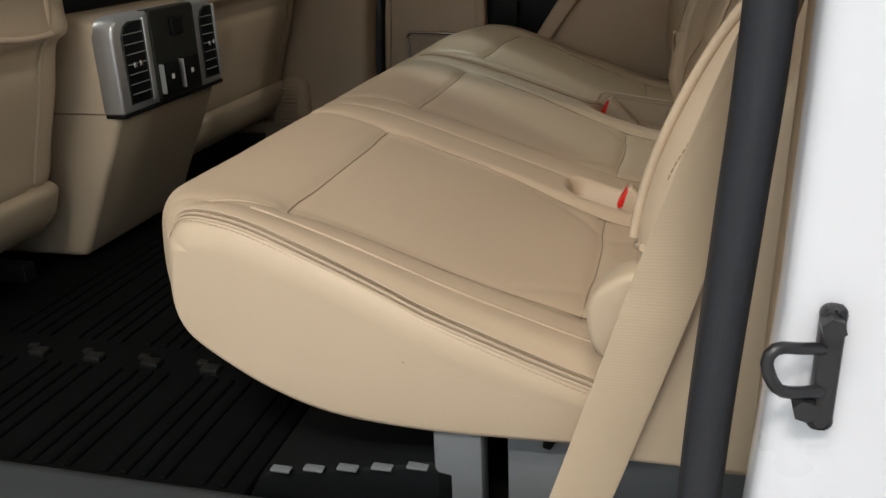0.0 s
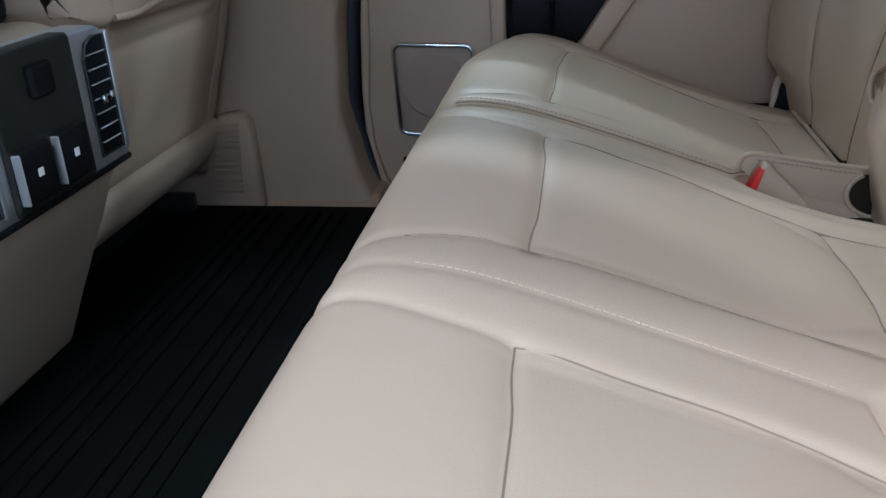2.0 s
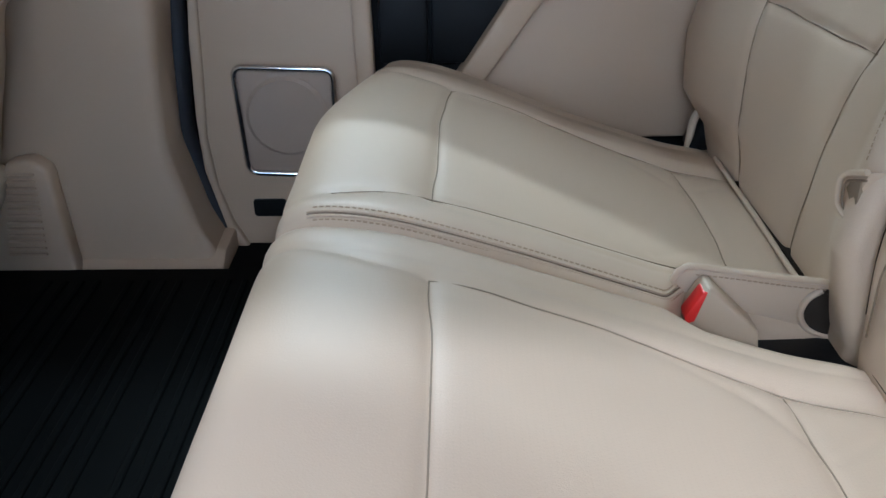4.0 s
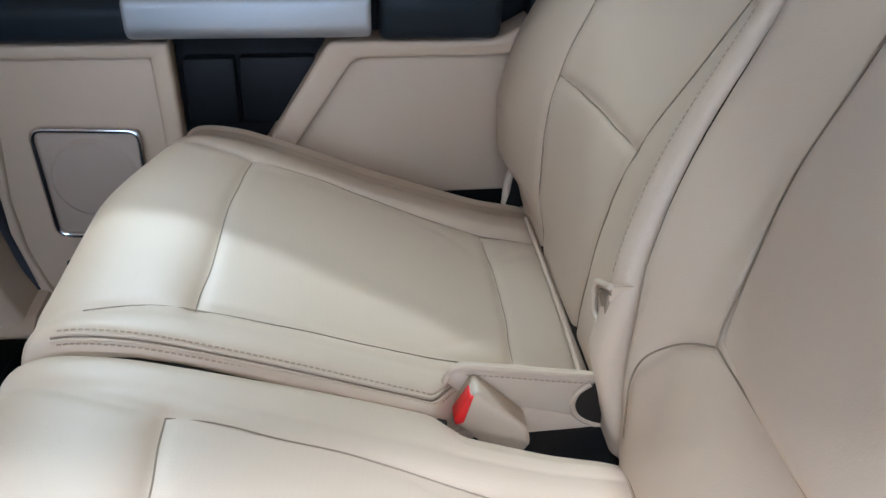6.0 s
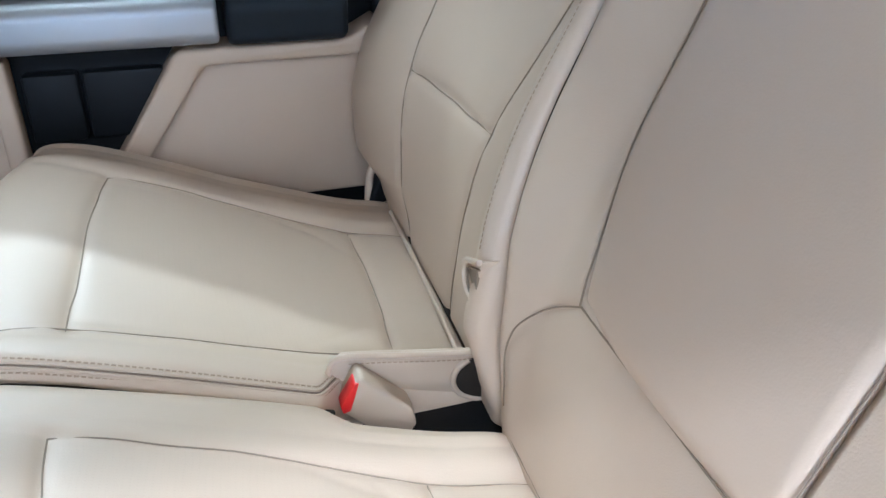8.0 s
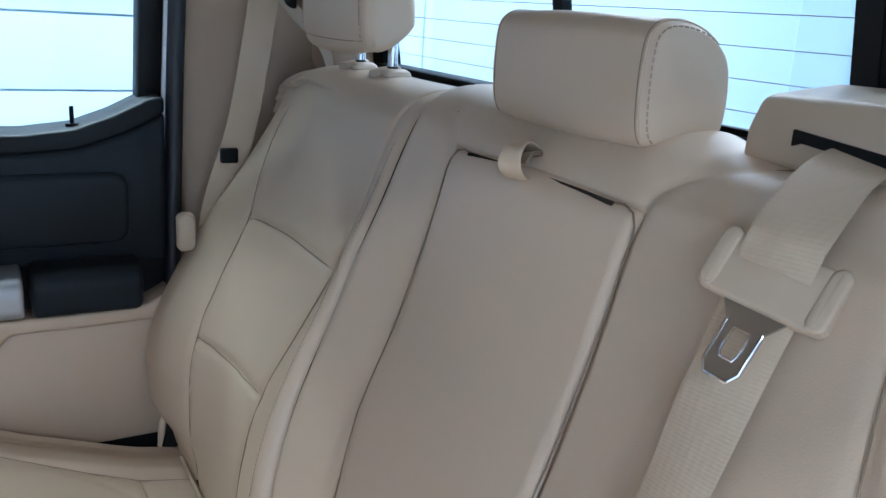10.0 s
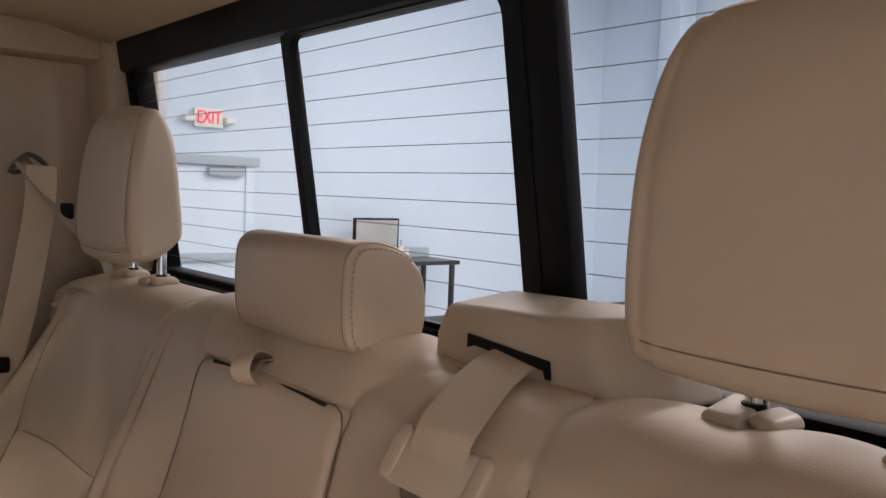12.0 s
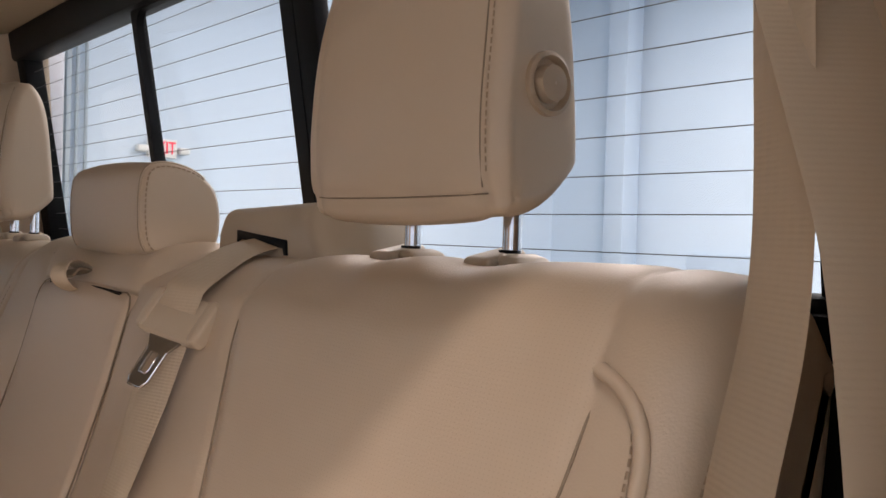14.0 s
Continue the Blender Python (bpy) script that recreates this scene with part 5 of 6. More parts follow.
def front_seat(c, name_label):
    ob = thing("front_seat", name_label, "front seat", "front seats", at=(-0.6, c, FLOOR))
    y0, y1 = c - 0.255, c + 0.268

    def relief(P, N):
        back = N[:, 0] > 0.2
        d = np.abs(np.abs(P[:, 1] - c) - 0.200)
        out = back * groove(d, 0.004, 0.006)
        out += back * groove(np.abs(P[:, 2] - 0.497), 0.006, 0.006) * (np.abs(P[:, 1] - c) < 0.2)
        out += back * groove(np.abs(P[:, 2] - 0.300), 0.005, 0.006)
        return out
    soft = Soft(FS, y0, y1, 0.05, 0.05, relief, None, ds=0.007, dy=0.008)
    soft.parts(ob, lambda P, N: np.where((N[:, 0] > 0.1) & (P[:, 2] < 0.56) & (P[:, 2] > 0.30) & (np.abs(P[:, 1] - c) < 0.2), 1, 0),
               {0: ("cover", leather, ""), 1: ("map_pocket", leather, "leather map pocket")})
    rear = lambda P, N: N[:, 0] > 0.0
    piped(ob, soft, [(c - 0.20, 0.545), (c, 0.550), (c + 0.20, 0.545)], [1, 2], rear, leather, 0.005, "pocket_hem")
    for s in (-1, 1):
        piped(ob, soft, [(c + s * 0.2, 0.31), (c + s * 0.2, 0.45), (c + s * 0.2, 0.60), (c + s * 0.19, 0.85)], [1, 2], rear, leather, 0.004)
    part("lower_shell", prism([(-0.455, 0.300), (-0.475, 0.245), (-0.52, 0.205), (-0.60, 0.195), (-1.0, 0.21), (-1.0, 0.33), (-0.50, 0.31)], "y", y0 + 0.01, y1 - 0.01, 0.018, 4),
         trim_light, ob, "tan plastic lower shell", smooth=50)
    part("base", box(-1.0, -0.58, c - 0.2, c + 0.2, FLOOR - 0.02, 0.21, 0.02), black, ob, "black seat base")
    part("cushion", box(-1.1, -0.58, y0, y1, 0.30, 0.44, 0.05, 4), leather, ob, smooth=60)
    for dy in (-0.21, 0.21):
        part("rail", box(-1.0, -0.52, c + dy - 0.014, c + dy + 0.014, FLOOR - 0.01, FLOOR + 0.03, 0.004), steel, ob, "dark steel seat rail")
    return ob


front_seat(0.270, "tan leather front seat back with map pocket, beside the console")
front_seat(1.165, "tan leather front seat back with map pocket, beside the far pillar")

# ---- far side: centre pillar ----
pillar = thing("pillar_trim", "tan plastic centre pillar trim with belt vent slots", "pillar trim", kind="structure", at=(-0.35, 1.45, FLOOR))
part("panel", prism([(-0.62, 0.10), (-0.176, 0.10), (-0.216, 0.19), (-0.244, 0.31), (-0.236, 0.45), (-0.215, 0.60), (-0.235, 1.30), (-0.56, 1.30), (-0.56, 0.60), (-0.56, 0.36), (-0.62, 0.34)],
                    "y", 1.425, 1.56, 0.016, 4), trim_tan, pillar, smooth=50)
part("foot_plate", prism([(-0.62, 0.105), (-0.395, 0.105), (-0.402, 0.298), (-0.425, 0.315), (-0.46, 0.31), (-0.50, 0.20), (-0.62, 0.19)], "y", 1.395, 1.428, 0.008, 3), trim_tan, pillar, smooth=50)
for k in range(13):
    z = 0.165 + k * 0.0105
    part("slot_rib", box(-0.487 + k * 0.0022, -0.430 + k * 0.0008, 1.389, 1.396, z, z + 0.0045, 0.0015, 1), trim_tan, pillar)
solid("sill_trim", prism([(1.405, 0.105), (1.60, 0.105), (1.60, 0.155), (1.44, 0.150), (1.415, 0.135)], "x", -0.6, -0.182, 0.006), trim_tan,
      "tan plastic sill trim at the far door", "trim", "structure")

# ---- far door ----
door = thing("door_1", "far rear door with tan lower panel and black upper trim", "door", kind="structure", at=(0.2, 1.55, 0.1))
part("core", prism([(-0.225, 0.02), (0.53, 0.02), (0.535, 0.80), (0.53, 0.845), (0.47, 0.815), (0.36, 0.788), (0.0, 0.785), (-0.235, 0.79)], "y", 1.552, 1.64, 0.006), black, door)
part("lower_panel", prism([(-0.200, 0.520), (0.043, 0.520), (0.046, 0.30), (0.048, 0.04), (-0.10, 0.04), (-0.155, 0.075), (-0.190, 0.15), (-0.212, 0.25), (-0.214, 0.33), (-0.205, 0.45)],
                          "y", 1.514, 1.556, 0.006, 3), trim_tan, door, smooth=50)
part("panel_border", prism([(-0.203, 0.530), (0.046, 0.530), (0.050, 0.30), (0.050, 0.06), (0.024, 0.06), (0.024, 0.30), (0.020, 0.508), (-0.202, 0.508)], "y", 1.498, 1.53, 0.006, 3), trim_tan, door, smooth=50)
part("panel_edge", prism([(-0.203, 0.529), (-0.192, 0.529), (-0.200, 0.40), (-0.208, 0.30), (-0.202, 0.22), (-0.185, 0.16), (-0.15, 0.09), (-0.10, 0.05), (-0.10, 0.035), (-0.160, 0.07), (-0.196, 0.15),
                          (-0.218, 0.25), (-0.219, 0.33), (-0.212, 0.45)], "y", 1.504, 1.556, 0.003), trim_tan, door, smooth=50)
SPK = [(-0.150, 0.246), (-0.014, 0.240), (-0.012, 0.405), (-0.156, 0.410)]
part("speaker_grille", prism(SPK, "y", 1.508, 1.53, 0.006, 3), grille_tan, door, "tan perforated speaker mesh")
disc = bmesh.new()
bmesh.ops.create_cone(disc, cap_ends=True, segments=40, radius1=0.064, radius2=0.056, depth=0.006,
                      matrix=Matrix.Translation((-0.084, 1.507, 0.334)) @ Matrix.Rotation(radians(90), 4, "X"))
part("speaker_dome", disc, grille_tan, door, "tan perforated round mesh")
fr = []
for i, (cx, cz) in enumerate(SPK):
    px, pz = SPK[i - 1]
    nx, nz = SPK[(i + 1) % 4]
    da, db = math.hypot(px - cx, pz - cz), math.hypot(nx - cx, nz - cz)
    A, B = (cx + (px - cx) / da * 0.016, cz + (pz - cz) / da * 0.016), (cx + (nx - cx) / db * 0.016, cz + (nz - cz) / db * 0.016)
    for u in (0, 0.2, 0.4, 0.6, 0.8, 1):
        fr.append(((1 - u) ** 2 * A[0] + 2 * u * (1 - u) * cx + u * u * B[0], 1.506, (1 - u) ** 2 * A[1] + 2 * u * (1 - u) * cz + u * u * B[1]))
part("speaker_ring", tube(fr, 0.0048, 8, True), chrome, door, "chrome speaker surround", smooth=50)
part("pull_slot", prism(rounded(-0.152, -0.100, 0.168, 0.198, 0.006), "y", 1.5115, 1.52, 0.001), window_black, door, "black slot")
part("pocket_back", box(0.046, 0.27, 1.545, 1.556, 0.05, 0.535), black, door, "black map pocket")
part("pocket_shelf", box(0.055, 0.125, 1.525, 1.55, 0.405, 0.50, 0.006), black, door, "black pocket insert")
part("pocket_shelf", box(0.130, 0.235, 1.528, 1.55, 0.405, 0.50, 0.006), black, door, "black pocket insert")
part("rear_panel", prism([(0.10, 0.26), (0.20, 0.39), (0.280, 0.510), (0.525, 0.512), (0.525, 0.292), (0.40, 0.290), (0.33, 0.22), (0.12, 0.22)], "y", 1.522, 1.556, 0.006, 3), trim_tan, door, smooth=50)
part("rear_border", prism([(0.080, 0.26), (0.172, 0.400), (0.252, 0.524), (0.262, 0.530), (0.470, 0.530), (0.492, 0.536), (0.528, 0.556), (0.528, 0.520), (0.494, 0.508), (0.294, 0.506), (0.286, 0.502), (0.208, 0.390), (0.125, 0.26)], "y", 1.497, 1.556, 0.006, 3),
     trim_tan, door, smooth=50)
part("grab_handle", prism([(1.452, 0.548), (1.440, 0.560), (1.440, 0.596), (1.452, 0.608), (1.50, 0.612), (1.54, 0.612), (1.54, 0.544), (1.48, 0.543)], "x", 0.008, 0.312, 0.007, 3), silver_soft, door, "satin silver grab handle", smooth=40)
part("armrest_front", prism([(1.462, 0.545), (1.455, 0.58), (1.47, 0.604), (1.556, 0.606), (1.556, 0.538), (1.48, 0.536)], "x", -0.21, 0.010, 0.008, 3), black_pad, door, "black padded armrest", smooth=50)
part("armrest_rear", prism([(1.462, 0.545), (1.455, 0.59), (1.468, 0.612), (1.556, 0.616), (1.556, 0.538), (1.48, 0.536)], "x", 0.322, 0.480, 0.010, 3), black_pad, door, "black padded armrest", smooth=50)
part("upper_trim", prism([(-0.22, 0.60), (0.528, 0.60), (0.53, 0.838), (0.468, 0.806), (0.40, 0.784), (0.33, 0.778), (-0.22, 0.778)], "y", 1.520, 1.556, 0.010, 3), black_pad, door, smooth=50)
part("upper_pad", prism(rounded(0.244, 0.470, 0.636, 0.748, 0.026), "y", 1.505, 1.53, 0.009, 3), black_pad, door, "black padded insert", smooth=50)
part("wood_insert", prism(rounded(-0.15, 0.226, 0.634, 0.770, 0.008), "y", 1.511, 1.53, 0.004, 2), wood, door, "dark wood grain insert")
part("chrome_strip", tube([(0.236, 1.511, 0.622), (0.236, 1.511, 0.70), (0.230, 1.513, 0.774)], 0.0038, 8), chrome, door, "chrome strip")
part("window_ledge", prism([(-0.22, 0.776), (0.33, 0.776), (0.40, 0.782), (0.468, 0.804), (0.53, 0.836), (0.53, 0.862), (0.505, 0.857), (0.455, 0.832), (0.40, 0.812), (0.33, 0.804), (-0.22, 0.804)],
                           "y", 1.524, 1.63, 0.006, 3), black_pad, door, "dark grey window ledge", smooth=50)
part("lock_pin", tube([(0.400, 1.566, 0.800), (0.400, 1.566, 0.842)], 0.0034, 10), black, door, "black lock pin")
part("lock_pin_collar", tube([(0.400, 1.566, 0.806), (0.400, 1.566, 0.816)], 0.010, 12), black, door)
part("window_frame", prism([(0.498, 0.84), (0.535, 0.84), (0.560, 1.33), (0.520, 1.33)], "y", 1.575, 1.63, 0.006), window_black, door, "black window frame")
part("window_frame", box(-0.25, 0.55, 1.575, 1.63, 1.27, 1.33, 0.006), window_black, door, "black window frame")
part("window_frame", prism([(-0.24, 0.79), (-0.19, 0.79), (-0.19, 1.30), (-0.24, 1.30)], "y", 1.575, 1.63, 0.006), window_black, door, "black window frame")
pane = part("window_pane", box(-0.20, 0.53, 1.603, 1.607, 0.79, 1.28), glass, door, "clear door glass", smooth=0)
pane.visible_shadow = False
SEALP = [(-0.222, 0.62), (-0.232, 0.45), (-0.242, 0.31), (-0.225, 0.22), (-0.195, 0.14), (-0.15, 0.08), (-0.08, 0.05)]
# fillers added to stop outside light leaking through the gaps
solid("pillar_filler", box(-0.30, -0.19, 1.555, 1.66, -0.05, 1.30), black, "black filler added to block light behind the door gap", "body", "structure")
solid("quarter_filler", box(0.50, 0.60, 1.645, 1.70, -0.05, 0.84), black, "black filler added to block light behind the rear pillar", "body", "structure")
solid("door_seal", tube(spline([(x, 1.520, z) for x, z in SEALP], 0.012), 0.016, 8), seal, "black rubber door seal along the pillar", "door seal", "structure", smooth=60)
solid("door_seal_rear", tube(spline([(0.535, 1.556, 0.30), (0.543, 1.556, 0.60), (0.552, 1.556, 0.86), (0.575, 1.556, 1.30)], 0.02), 0.014, 8), seal,
      "black rubber door seal beside the rear pillar", "door seal", "structure", smooth=60)
solid("door_jamb", prism([(0.525, 0.25), (0.545, 0.25), (0.556, 0.86), (0.585, 1.33), (0.560, 1.33), (0.535, 0.86)], "y", 1.572, 1.60, 0.003), paint_white,
      "white painted door jamb edge", "door jamb", "structure")

# ---- rear pillars, shelf and rear wall ----
for s, f in ((1, lambda y: y), (-1, mirrored)):
    a, b = sorted((f(1.605), f(1.64)))
    low = [(0.560, 0.28), (0.568, 0.86)]
    solid("rear_pillar_trim", prism(low + [(0.590, 1.33), (0.86, 1.33), (0.88, 0.9), (0.86, 0.28)], "y", a, b, 0.014, 4), trim_tan,
          "tan plastic rear pillar trim beside the window", "pillar trim", "structure", smooth=50)
    a, b = sorted((f(1.500), f(1.610)))
    solid("corner_trim", prism([(0.795, 0.90), (0.778, 1.33), (0.87, 1.33), (0.90, 0.90)], "y", a, b, 0.020, 4), trim_tan, "tan plastic corner trim beside the rear glass", "trim", "structure", smooth=50)
    if s < 0:
        continue
    a, b = sorted((f(1.45), f(1.50)))
    part("seat_latch", prism([(0.495, 0.295), (0.512, 0.345), (0.54, 0.365), (0.57, 0.36), (0.57, 0.30)], "y", a, b, 0.008, 3), black, None, "")
    solid("seat_side_cover", tube(spline([(0.498, f(1.462), 0.30), (0.503, f(1.462), 0.345), (0.525, f(1.462), 0.375), (0.555, f(1.462), 0.385)], 0.006), 0.006, 8), trim_light,
          "light tan plastic seat hinge cover edge", "hinge cover", smooth=60)
for ob in list(bpy.data.objects):
    if ob.name.startswith("seat_latch"):
        tagged(ob, "black steel seat hinge latch beside the cushion", "seat latch")
solid("rear_wall", box(0.84, 0.90, -0.13, 1.60, -0.1, 0.916), carpet, "dark carpeted rear wall of the cab", "wall", "structure")

# ---- rear window with sliding pane ----
def lean(x0, z):
    return x0 - (z - 0.98) * 0.17


rearwin = thing("window_1", "rear cab window with black frame, sliding pane and heater lines", "window", kind="structure", at=(0.86, MID, 1.1))


def slab(y0, y1, z0, z1, x0, x1, name, material, r=0.003, label=""):
    ob = part(name, prism([(lean(x0, z0), z0), (lean(x1, z0), z0), (lean(x1, z1), z1), (lean(x0, z1), z1)], "y", y0, y1, r), material, rearwin, label)
    return ob


slab(-0.12, 1.60, 1.252, 1.305, 0.852, 0.895, "frame_top", window_black, 0.006)
slab(-0.09, 1.56, 0.90, 0.926, 0.855, 0.895, "frame_bottom", window_black, 0.006)
slab(1.462, 1.60, 0.92, 1.26, 0.86, 0.895, "frame_side", window_black, 0.004)
slab(-0.09, 0.018, 0.92, 1.26, 0.86, 0.895, "frame_side", window_black, 0.004)
slab(0.962, 0.982, 0.922, 1.26, 0.866, 0.884, "frame_post", window_black, 0.005)
slab(0.522, 0.566, 0.922, 1.26, 0.864, 0.884, "frame_post", window_black, 0.005)


def bordered(y0, y1, z0, z1, rr, w):
    """Rounded border of the sliding pane, drawn in (y, z) and laid on the leaning window."""
    bm = bmesh.new()
    O, I = rounded(y0, y1, z0, z1, 0.004), rounded(y0 + 2.0 * w, y1 - w, z0 + 0.010, z1 - 0.006, rr)
    n = len(O)
    R = [[bm.verts.new((lean(x, z), y, z)) for y, z in ring] for x in (0.863, 0.873) for ring in (O, I)]
    for a, b in ((0, 1), (3, 2), (2, 0), (1, 3)):
        for i in range(n):
            bm.faces.new((R[a][i], R[a][(i + 1) % n], R[b][(i + 1) % n], R[b][i]))
    bmesh.ops.recalc_face_normals(bm, faces=bm.faces[:])
    return bm


part("sliding_frame", bordered(0.560, 0.968, 0.922, 1.256, 0.026, 0.012), window_black, rearwin, "black frame of the sliding pane")
for y0, y1 in ((0.018, 0.519), (0.985, 1.465), (0.57, 0.960)):
    slab(y0, y1, 0.922, 1.256, 0.878, 0.882, "pane", glass, 0.0, "clear rear glass").visible_shadow = False
for k in range(11):
    z = 0.9465 + k * 0.0285
    for y0, y1 in ((0.02, 0.516), (0.987, 1.462), (0.586, 0.955)):
        part("heater_line", tube([(lean(0.8765, z), y0, z), (lean(0.8765, z), y1, z)], 0.00042, 5), label_grey, rearwin)
stick = bmesh.new()
for k, (w, z) in enumerate(((0.018, 0.968), (0.022, 0.964), (0.014, 0.960))):
    box(lean(0.8768, z) - 0.0004, lean(0.8768, z), 0.046 - w, 0.046, z, z + 0.002, 0, 1, stick)
part("printed_label", stick, label_grey, rearwin, "small dark printed lines")

# ---- near side jamb with striker ----
jamb = thing("body_side", "white painted rear door opening and cab side", "car body", kind="structure", at=(0.7, -0.15, 0.3))
part("jamb_panel", prism([(0.545, -0.05), (0.552, 0.30), (0.562, 0.50), (0.566, 0.86), (0.590, 1.38), (0.95, 1.38), (0.95, -0.05)], "y", -0.215, -0.172, 0.012, 4), paint_white, jamb, smooth=50)
part("outer_panel", prism([(0.640, -0.05), (0.650, 0.50), (0.665, 1.38), (0.95, 1.38), (0.95, -0.05)], "y", -0.275, -0.205, 0.026, 4), paint_white, jamb, smooth=50)
part("far_side_panel", box(0.60, 0.95, 1.645, 1.70, -0.05, 1.38, 0.02), paint_white, jamb)
solid("door_seal_near", tube(spline([(0.530, -0.168, 0.05), (0.5325, -0.172, 0.36), (0.540, -0.172, 0.53), (0.5445, -0.172, 0.62), (0.552, -0.172, 0.86), (0.574, -0.168, 1.35)], 0.02), 0.0132, 10), seal,
      "black rubber seal along the near door opening", "door seal", "structure", smooth=60)
striker = thing("door_striker", "black steel door striker loop bolted to the white jamb", "door striker", at=(0.60, -0.16, 0.43))
part("back_plate", prism(rounded(0.577, 0.589, 0.440, 0.508, 0.005), "y", -0.224, -0.214, 0.003), steel, striker)
part("loop", tube(spline([(0.580, -0.222, 0.486), (0.568, -0.230, 0.489), (0.557, -0.236, 0.491), (0.553, -0.238, 0.484), (0.559, -0.236, 0.470), (0.569, -0.230, 0.465), (0.582, -0.222, 0.463)], 0.004), 0.0032, 8), steel, striker, smooth=60)
part("bolt", tube([(0.582, -0.222, 0.500), (0.582, -0.231, 0.500)], 0.006, 6), steel, striker)
part("bolt", tube([(0.574, -0.222, 0.455), (0.574, -0.231, 0.455)], 0.006, 6), steel, striker)

# ---- truck bed behind the window ----
bed = thing("truck_bed", "black lined pickup bed behind the cab", "truck bed", kind="structure", at=(1.7, MID, 0.5))
part("bed_floor", box(0.96, 3.44, -0.10, 1.57, 0.20, 0.25), bed_black, bed)
part("bed_front", box(0.95, 0.99, -0.10, 1.57, 0.22, 0.76, 0.01), bed_black, bed)
for y in (-0.10, 1.50):
    part("bed_side", box(0.96, 3.42, y, y + 0.07, 0.22, 0.76, 0.012), bed_black, bed)
    part("bed_rail", box(0.96, 3.44, y - 0.03, y + 0.08, 0.755, 0.785, 0.012), black, bed, "black plastic bed rail")
part("tailgate", box(3.40, 3.46, -0.03, 1.50, 0.25, 0.775, 0.012), bed_black, bed)
part("latch_plate", box(3.388, 3.401, 1.455, 1.485, 0.62, 0.74, 0.004), silver, bed, "bright tailgate latch plate")
for k in range(4):
    part("tie_bar", box(3.02, 3.07, 1.488, 1.502, 0.585 + 0.028 * k, 0.594 + 0.028 * k, 0.003), silver, bed, "bright tie-down step")

# ---- workshop round the truck ----
solid("ground", box(-8, WALL_X + 0.5, -7, WALL_Y + 0.5, GROUND - 0.1, GROUND), concrete, "grey concrete workshop floor", "ground", "structure")
solid("wall_east", box(-8, WALL_X + 0.3, WALL_Y, WALL_Y + 0.2, GROUND, ROOF), wall_white, "white painted workshop wall", "wall", "structure")
solid("wall_south", box(WALL_X, WALL_X + 0.2, -7, WALL_Y, GROUND, ROOF), wall_white, "white painted workshop wall", "wall", "structure")
solid("wall_west", box(-8, WALL_X, -7.2, -7, GROUND, ROOF), wall_white, "white painted workshop wall", "wall", "structure")
solid("wall_north", box(-8.2, -8, -7, WALL_Y, GROUND, ROOF), wall_white, "white painted workshop wall", "wall", "structure")
solid("workshop_ceiling", box(-8.2, WALL_X + 0.3, -7.2, WALL_Y + 0.2, ROOF, ROOF + 0.1), wall_white, "white workshop ceiling", "ceiling", "structure")
# trays, rods and tubes for the lamps, which are assumed and never in view
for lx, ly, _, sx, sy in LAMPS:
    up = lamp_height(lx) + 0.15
    lamp = thing("assumed_lamp", "assumed white ceiling lamp, out of view, added to light cab and workshop", "ceiling lamp", "workshop lamps", at=(lx, ly, up))
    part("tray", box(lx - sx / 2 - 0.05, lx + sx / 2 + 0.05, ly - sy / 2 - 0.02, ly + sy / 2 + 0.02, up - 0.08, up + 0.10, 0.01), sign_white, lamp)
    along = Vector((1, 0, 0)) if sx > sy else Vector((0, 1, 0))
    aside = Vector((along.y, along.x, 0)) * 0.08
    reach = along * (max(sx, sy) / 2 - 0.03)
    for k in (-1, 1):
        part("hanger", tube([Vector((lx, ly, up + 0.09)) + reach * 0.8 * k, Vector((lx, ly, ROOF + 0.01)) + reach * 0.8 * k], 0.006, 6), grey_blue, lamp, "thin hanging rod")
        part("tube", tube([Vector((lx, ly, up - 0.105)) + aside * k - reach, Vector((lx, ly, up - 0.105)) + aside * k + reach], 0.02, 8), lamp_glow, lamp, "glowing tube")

# sectional overhead door in the far wall
gate = thing("overhead_door", "white sectional overhead door with horizontal panels", "garage door", kind="structure", at=(0, WALL_Y - 0.05, GROUND))
for k in range(6):
    z = GROUND + 0.02 + k * 0.68
    part("door_section", box(-4.0, 2.80, WALL_Y - 0.07, WALL_Y - 0.01, z, z + 0.662, 0.008), door_white, gate)
    for x in (-2.2, 1.70):
        part("hinge", prism([(x - 0.045, z + 0.60), (x + 0.045, z + 0.60), (x + 0.045, z + 0.67), (x, z + 0.76), (x - 0.045, z + 0.67)], "y", WALL_Y - 0.09, WALL_Y - 0.06, 0.006), grey_blue, gate, "grey hinge plate")
for x in (3.02, 3.145):
    part("track", box(x, x + 0.045, WALL_Y - 0.12, WALL_Y - 0.02, GROUND, 3.6, 0.006), grey_blue, gate, "grey steel door track")
for z in (0.40, 1.02, 1.66, 2.30):
    part("track_bracket", box(2.80, 3.12, WALL_Y - 0.14, WALL_Y - 0.06, z, z + 0.06, 0.006), grey_blue, gate, "grey steel bracket")
for x in (3.27, 3.36):
    solid("conduit", tube([(x, WALL_Y - 0.04, GROUND), (x, WALL_Y - 0.04, 4.6)], 0.018, 10), grey_blue, "thin white conduit pipe on the workshop wall", "conduit")

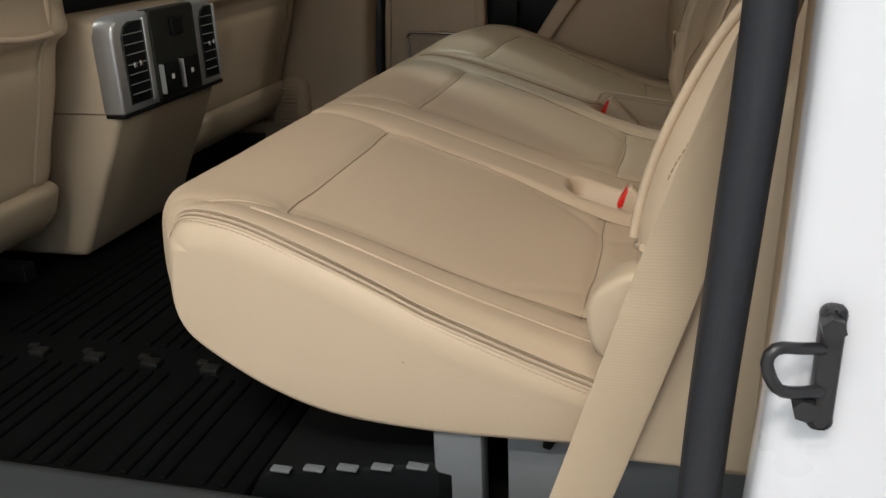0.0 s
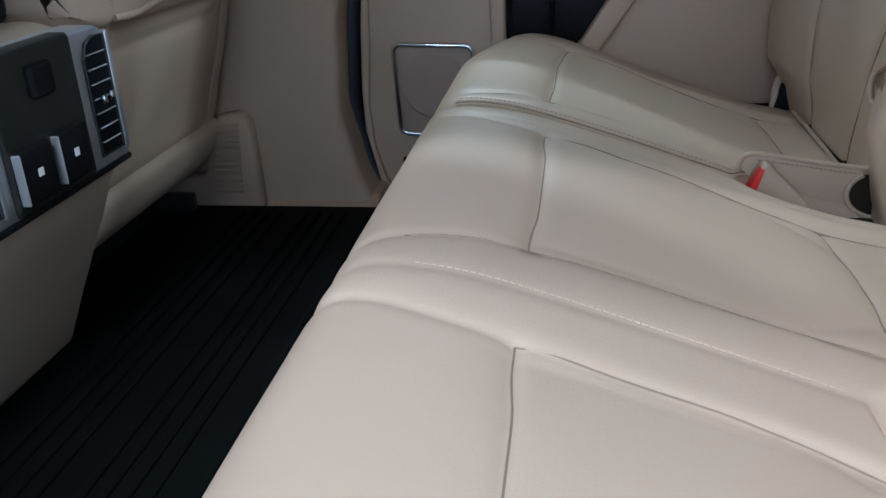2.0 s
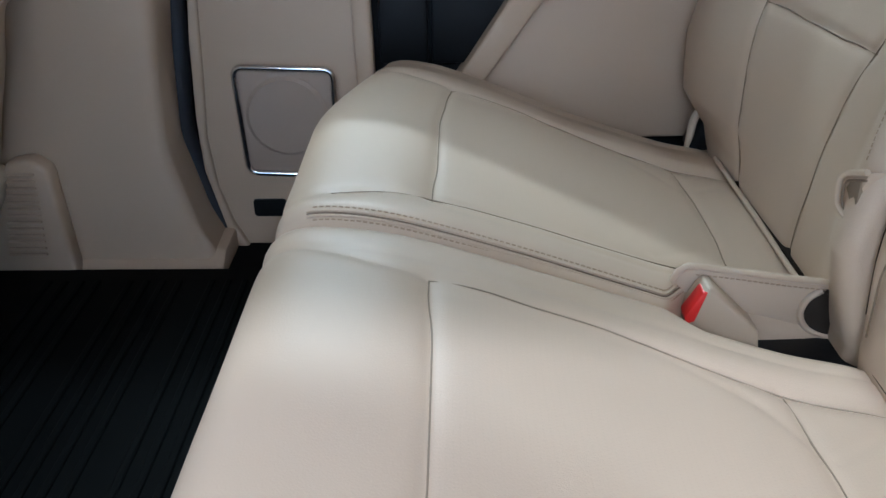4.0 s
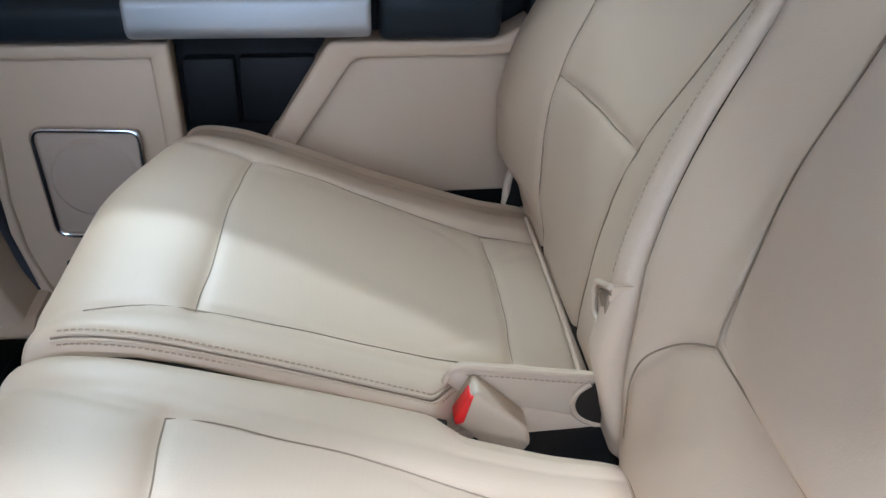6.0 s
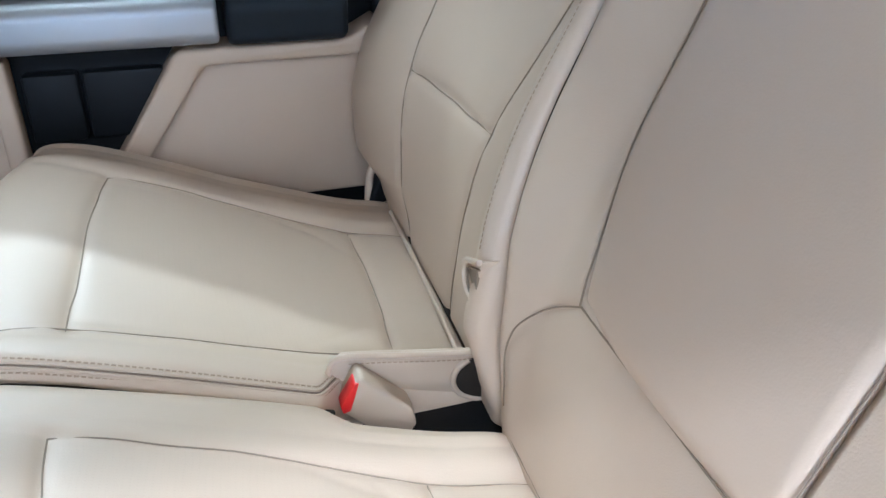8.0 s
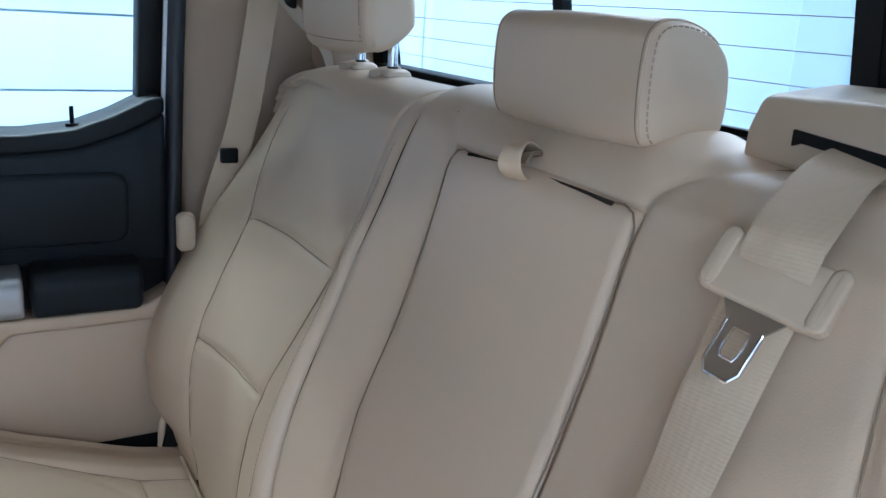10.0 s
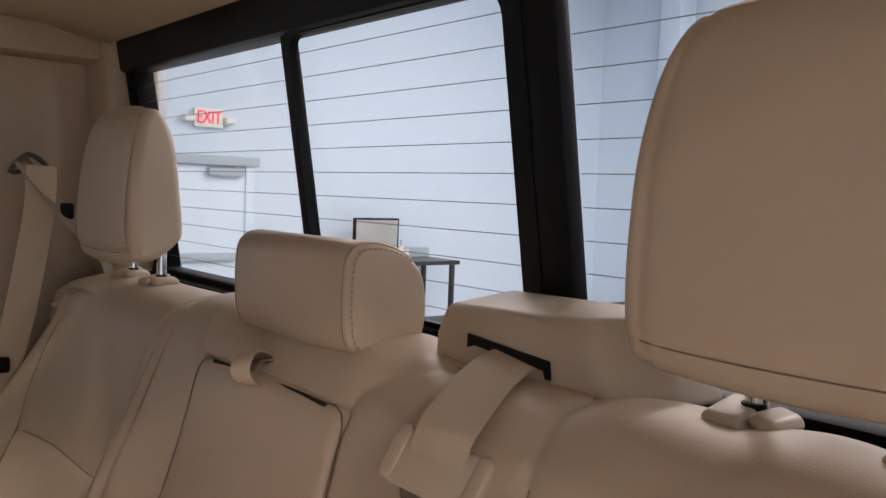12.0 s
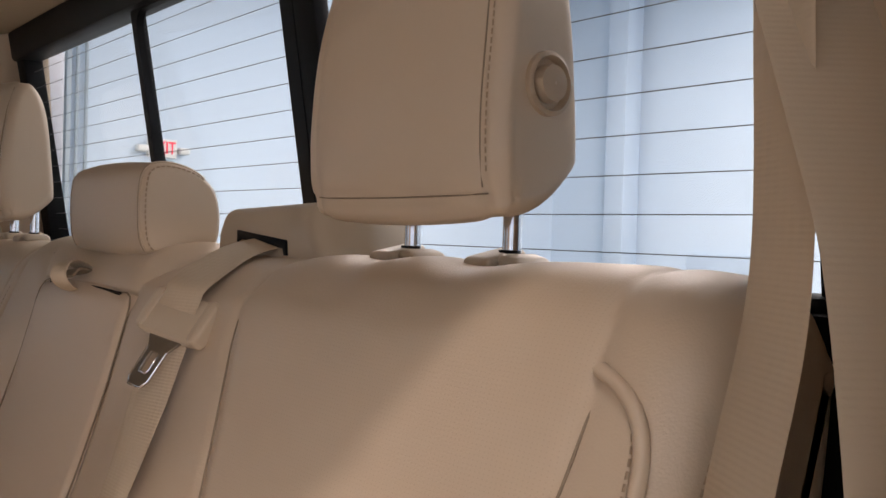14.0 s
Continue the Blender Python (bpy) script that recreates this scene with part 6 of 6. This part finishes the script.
# service door with closer, exit sign
service = thing("door_2", "white steel service door with frame and closer", "door", kind="structure", at=(4.2, WALL_Y, GROUND))
part("leaf", box(3.50, 4.60, WALL_Y - 0.05, WALL_Y - 0.012, GROUND + 0.01, 1.30, 0.006), door_white, service)
part("door_frame", box(3.40, 3.50, WALL_Y - 0.08, WALL_Y, GROUND, 1.31, 0.008), door_white, service, "white door frame")
part("door_frame", box(4.60, 4.70, WALL_Y - 0.08, WALL_Y, GROUND, 1.31, 0.008), door_white, service, "white door frame")
part("door_header", box(3.36, 4.74, WALL_Y - 0.12, WALL_Y, 1.30, 1.40, 0.010), grey_blue, service, "grey door header")
part("closer", box(4.15, 4.55, WALL_Y - 0.14, WALL_Y - 0.05, 1.19, 1.27, 0.012), grey_blue, service, "grey door closer")
part("push_bar", box(3.55, 4.50, WALL_Y - 0.12, WALL_Y - 0.05, 0.28, 0.36, 0.012), grey_blue, service, "grey push bar")
sign = thing("exit_sign", "white exit sign with red letters and two lamp heads", "exit sign", at=(4.17, WALL_Y - 0.04, 1.78))
part("case", box(4.0, 4.32, WALL_Y - 0.07, WALL_Y - 0.005, 1.69, 1.89, 0.012), sign_white, sign)
for x in (3.93, 4.39):
    part("lamp_head", box(x - 0.06, x + 0.06, WALL_Y - 0.12, WALL_Y - 0.01, 1.74, 1.81, 0.02, 3), sign_white, sign, "white lamp head")
txt = bpy.data.curves.new("exit_text", "FONT")
txt.body, txt.size, txt.extrude, txt.align_x, txt.align_y = "EXIT", 0.20, 0.004, "CENTER", "CENTER"
holder = new("text_shape", txt)
me = bpy.data.meshes.new_from_object(holder)
bpy.data.objects.remove(holder)
letters = new("letters", me)
me.materials.append(sign_red)
letters.parent = sign
letters.matrix_parent_inverse = sign.matrix_basis.inverted()
letters.matrix_basis = Matrix.Translation((4.16, WALL_Y - 0.078, 1.79)) @ Matrix.Rotation(radians(90), 4, "X") @ Matrix.Diagonal((0.68, 0.95, 1, 1))
tagged(letters, "red EXIT letters")

# tall work table with screen, bottles and papers
desk = thing("work_table", "dark steel work table standing against the workshop wall", "table", at=(6.2, WALL_Y - 0.4, GROUND))
part("top", box(5.62, 7.17, WALL_Y - 0.72, WALL_Y - 0.06, 0.230, 0.280, 0.006), steel, desk)
for x in (5.67, 7.07):
    for y in (WALL_Y - 0.68, WALL_Y - 0.12):
        part("leg", box(x, x + 0.05, y, y + 0.05, GROUND, 0.23), steel, desk)
part("back_rail", box(6.52, 7.17, WALL_Y - 0.10, WALL_Y - 0.05, 0.280, 0.400, 0.006), grey_blue, desk, "perforated grey back rail")
monitor = thing("monitor", "flat black-framed computer monitor on the work table", "monitor", at=(6.0, WALL_Y - 0.4, 0.28))
part("screen_frame", box(5.80, 6.44, WALL_Y - 0.42, WALL_Y - 0.38, 0.410, 0.775, 0.008), black, monitor)
part("screen", box(5.825, 6.415, WALL_Y - 0.424, WALL_Y - 0.41, 0.432, 0.752), screen_lit, monitor, "pale screen")
part("foot", box(6.00, 6.24, WALL_Y - 0.45, WALL_Y - 0.28, 0.280, 0.295, 0.004), black, monitor)
part("neck", box(6.08, 6.16, WALL_Y - 0.38, WALL_Y - 0.34, 0.290, 0.480, 0.006), black, monitor)
solid("label_printer", box(5.80, 6.04, WALL_Y - 0.70, WALL_Y - 0.50, 0.282, 0.440, 0.02, 3), black, "small black printer on the work table", "printer")
for x, h in ((6.30, 0.20), (6.38, 0.24), (6.46, 0.17)):
    b = thing("bottle", "small clear white spray bottle on the work table", "bottle", "bottles on the table", at=(x, WALL_Y - 0.55, 0.28))
    part("body", tube(spline([(x, WALL_Y - 0.55, 0.282), (x, WALL_Y - 0.55, 0.282 + h * 0.75)], 0.05), 0.033, 12), sign_white, b)
    part("cap", tube([(x, WALL_Y - 0.55, 0.282 + h * 0.75), (x, WALL_Y - 0.55, 0.282 + h)], 0.014, 10), grey_blue, b)
# column in the workshop
solid("column", box(9.95, 10.3, 6.95, 7.27, GROUND, ROOF, 0.01), pale_blue, "grey-blue painted steel column at the workshop wall", "column", "structure")
locker = thing("wall_cabinet", "pale grey rounded wall cabinet with a bright handle", "cabinet", at=(WALL_X - 0.05, 5.6, 0.5))
part("door_panel", prism(rounded(4.96, 6.24, 0.24, 0.80, 0.06), "x", WALL_X - 0.06, WALL_X - 0.005, 0.012), pale_blue, locker)
part("handle", box(WALL_X - 0.085, WALL_X - 0.058, 5.42, 5.54, 0.49, 0.53, 0.01), chrome, locker, "bright metal handle")
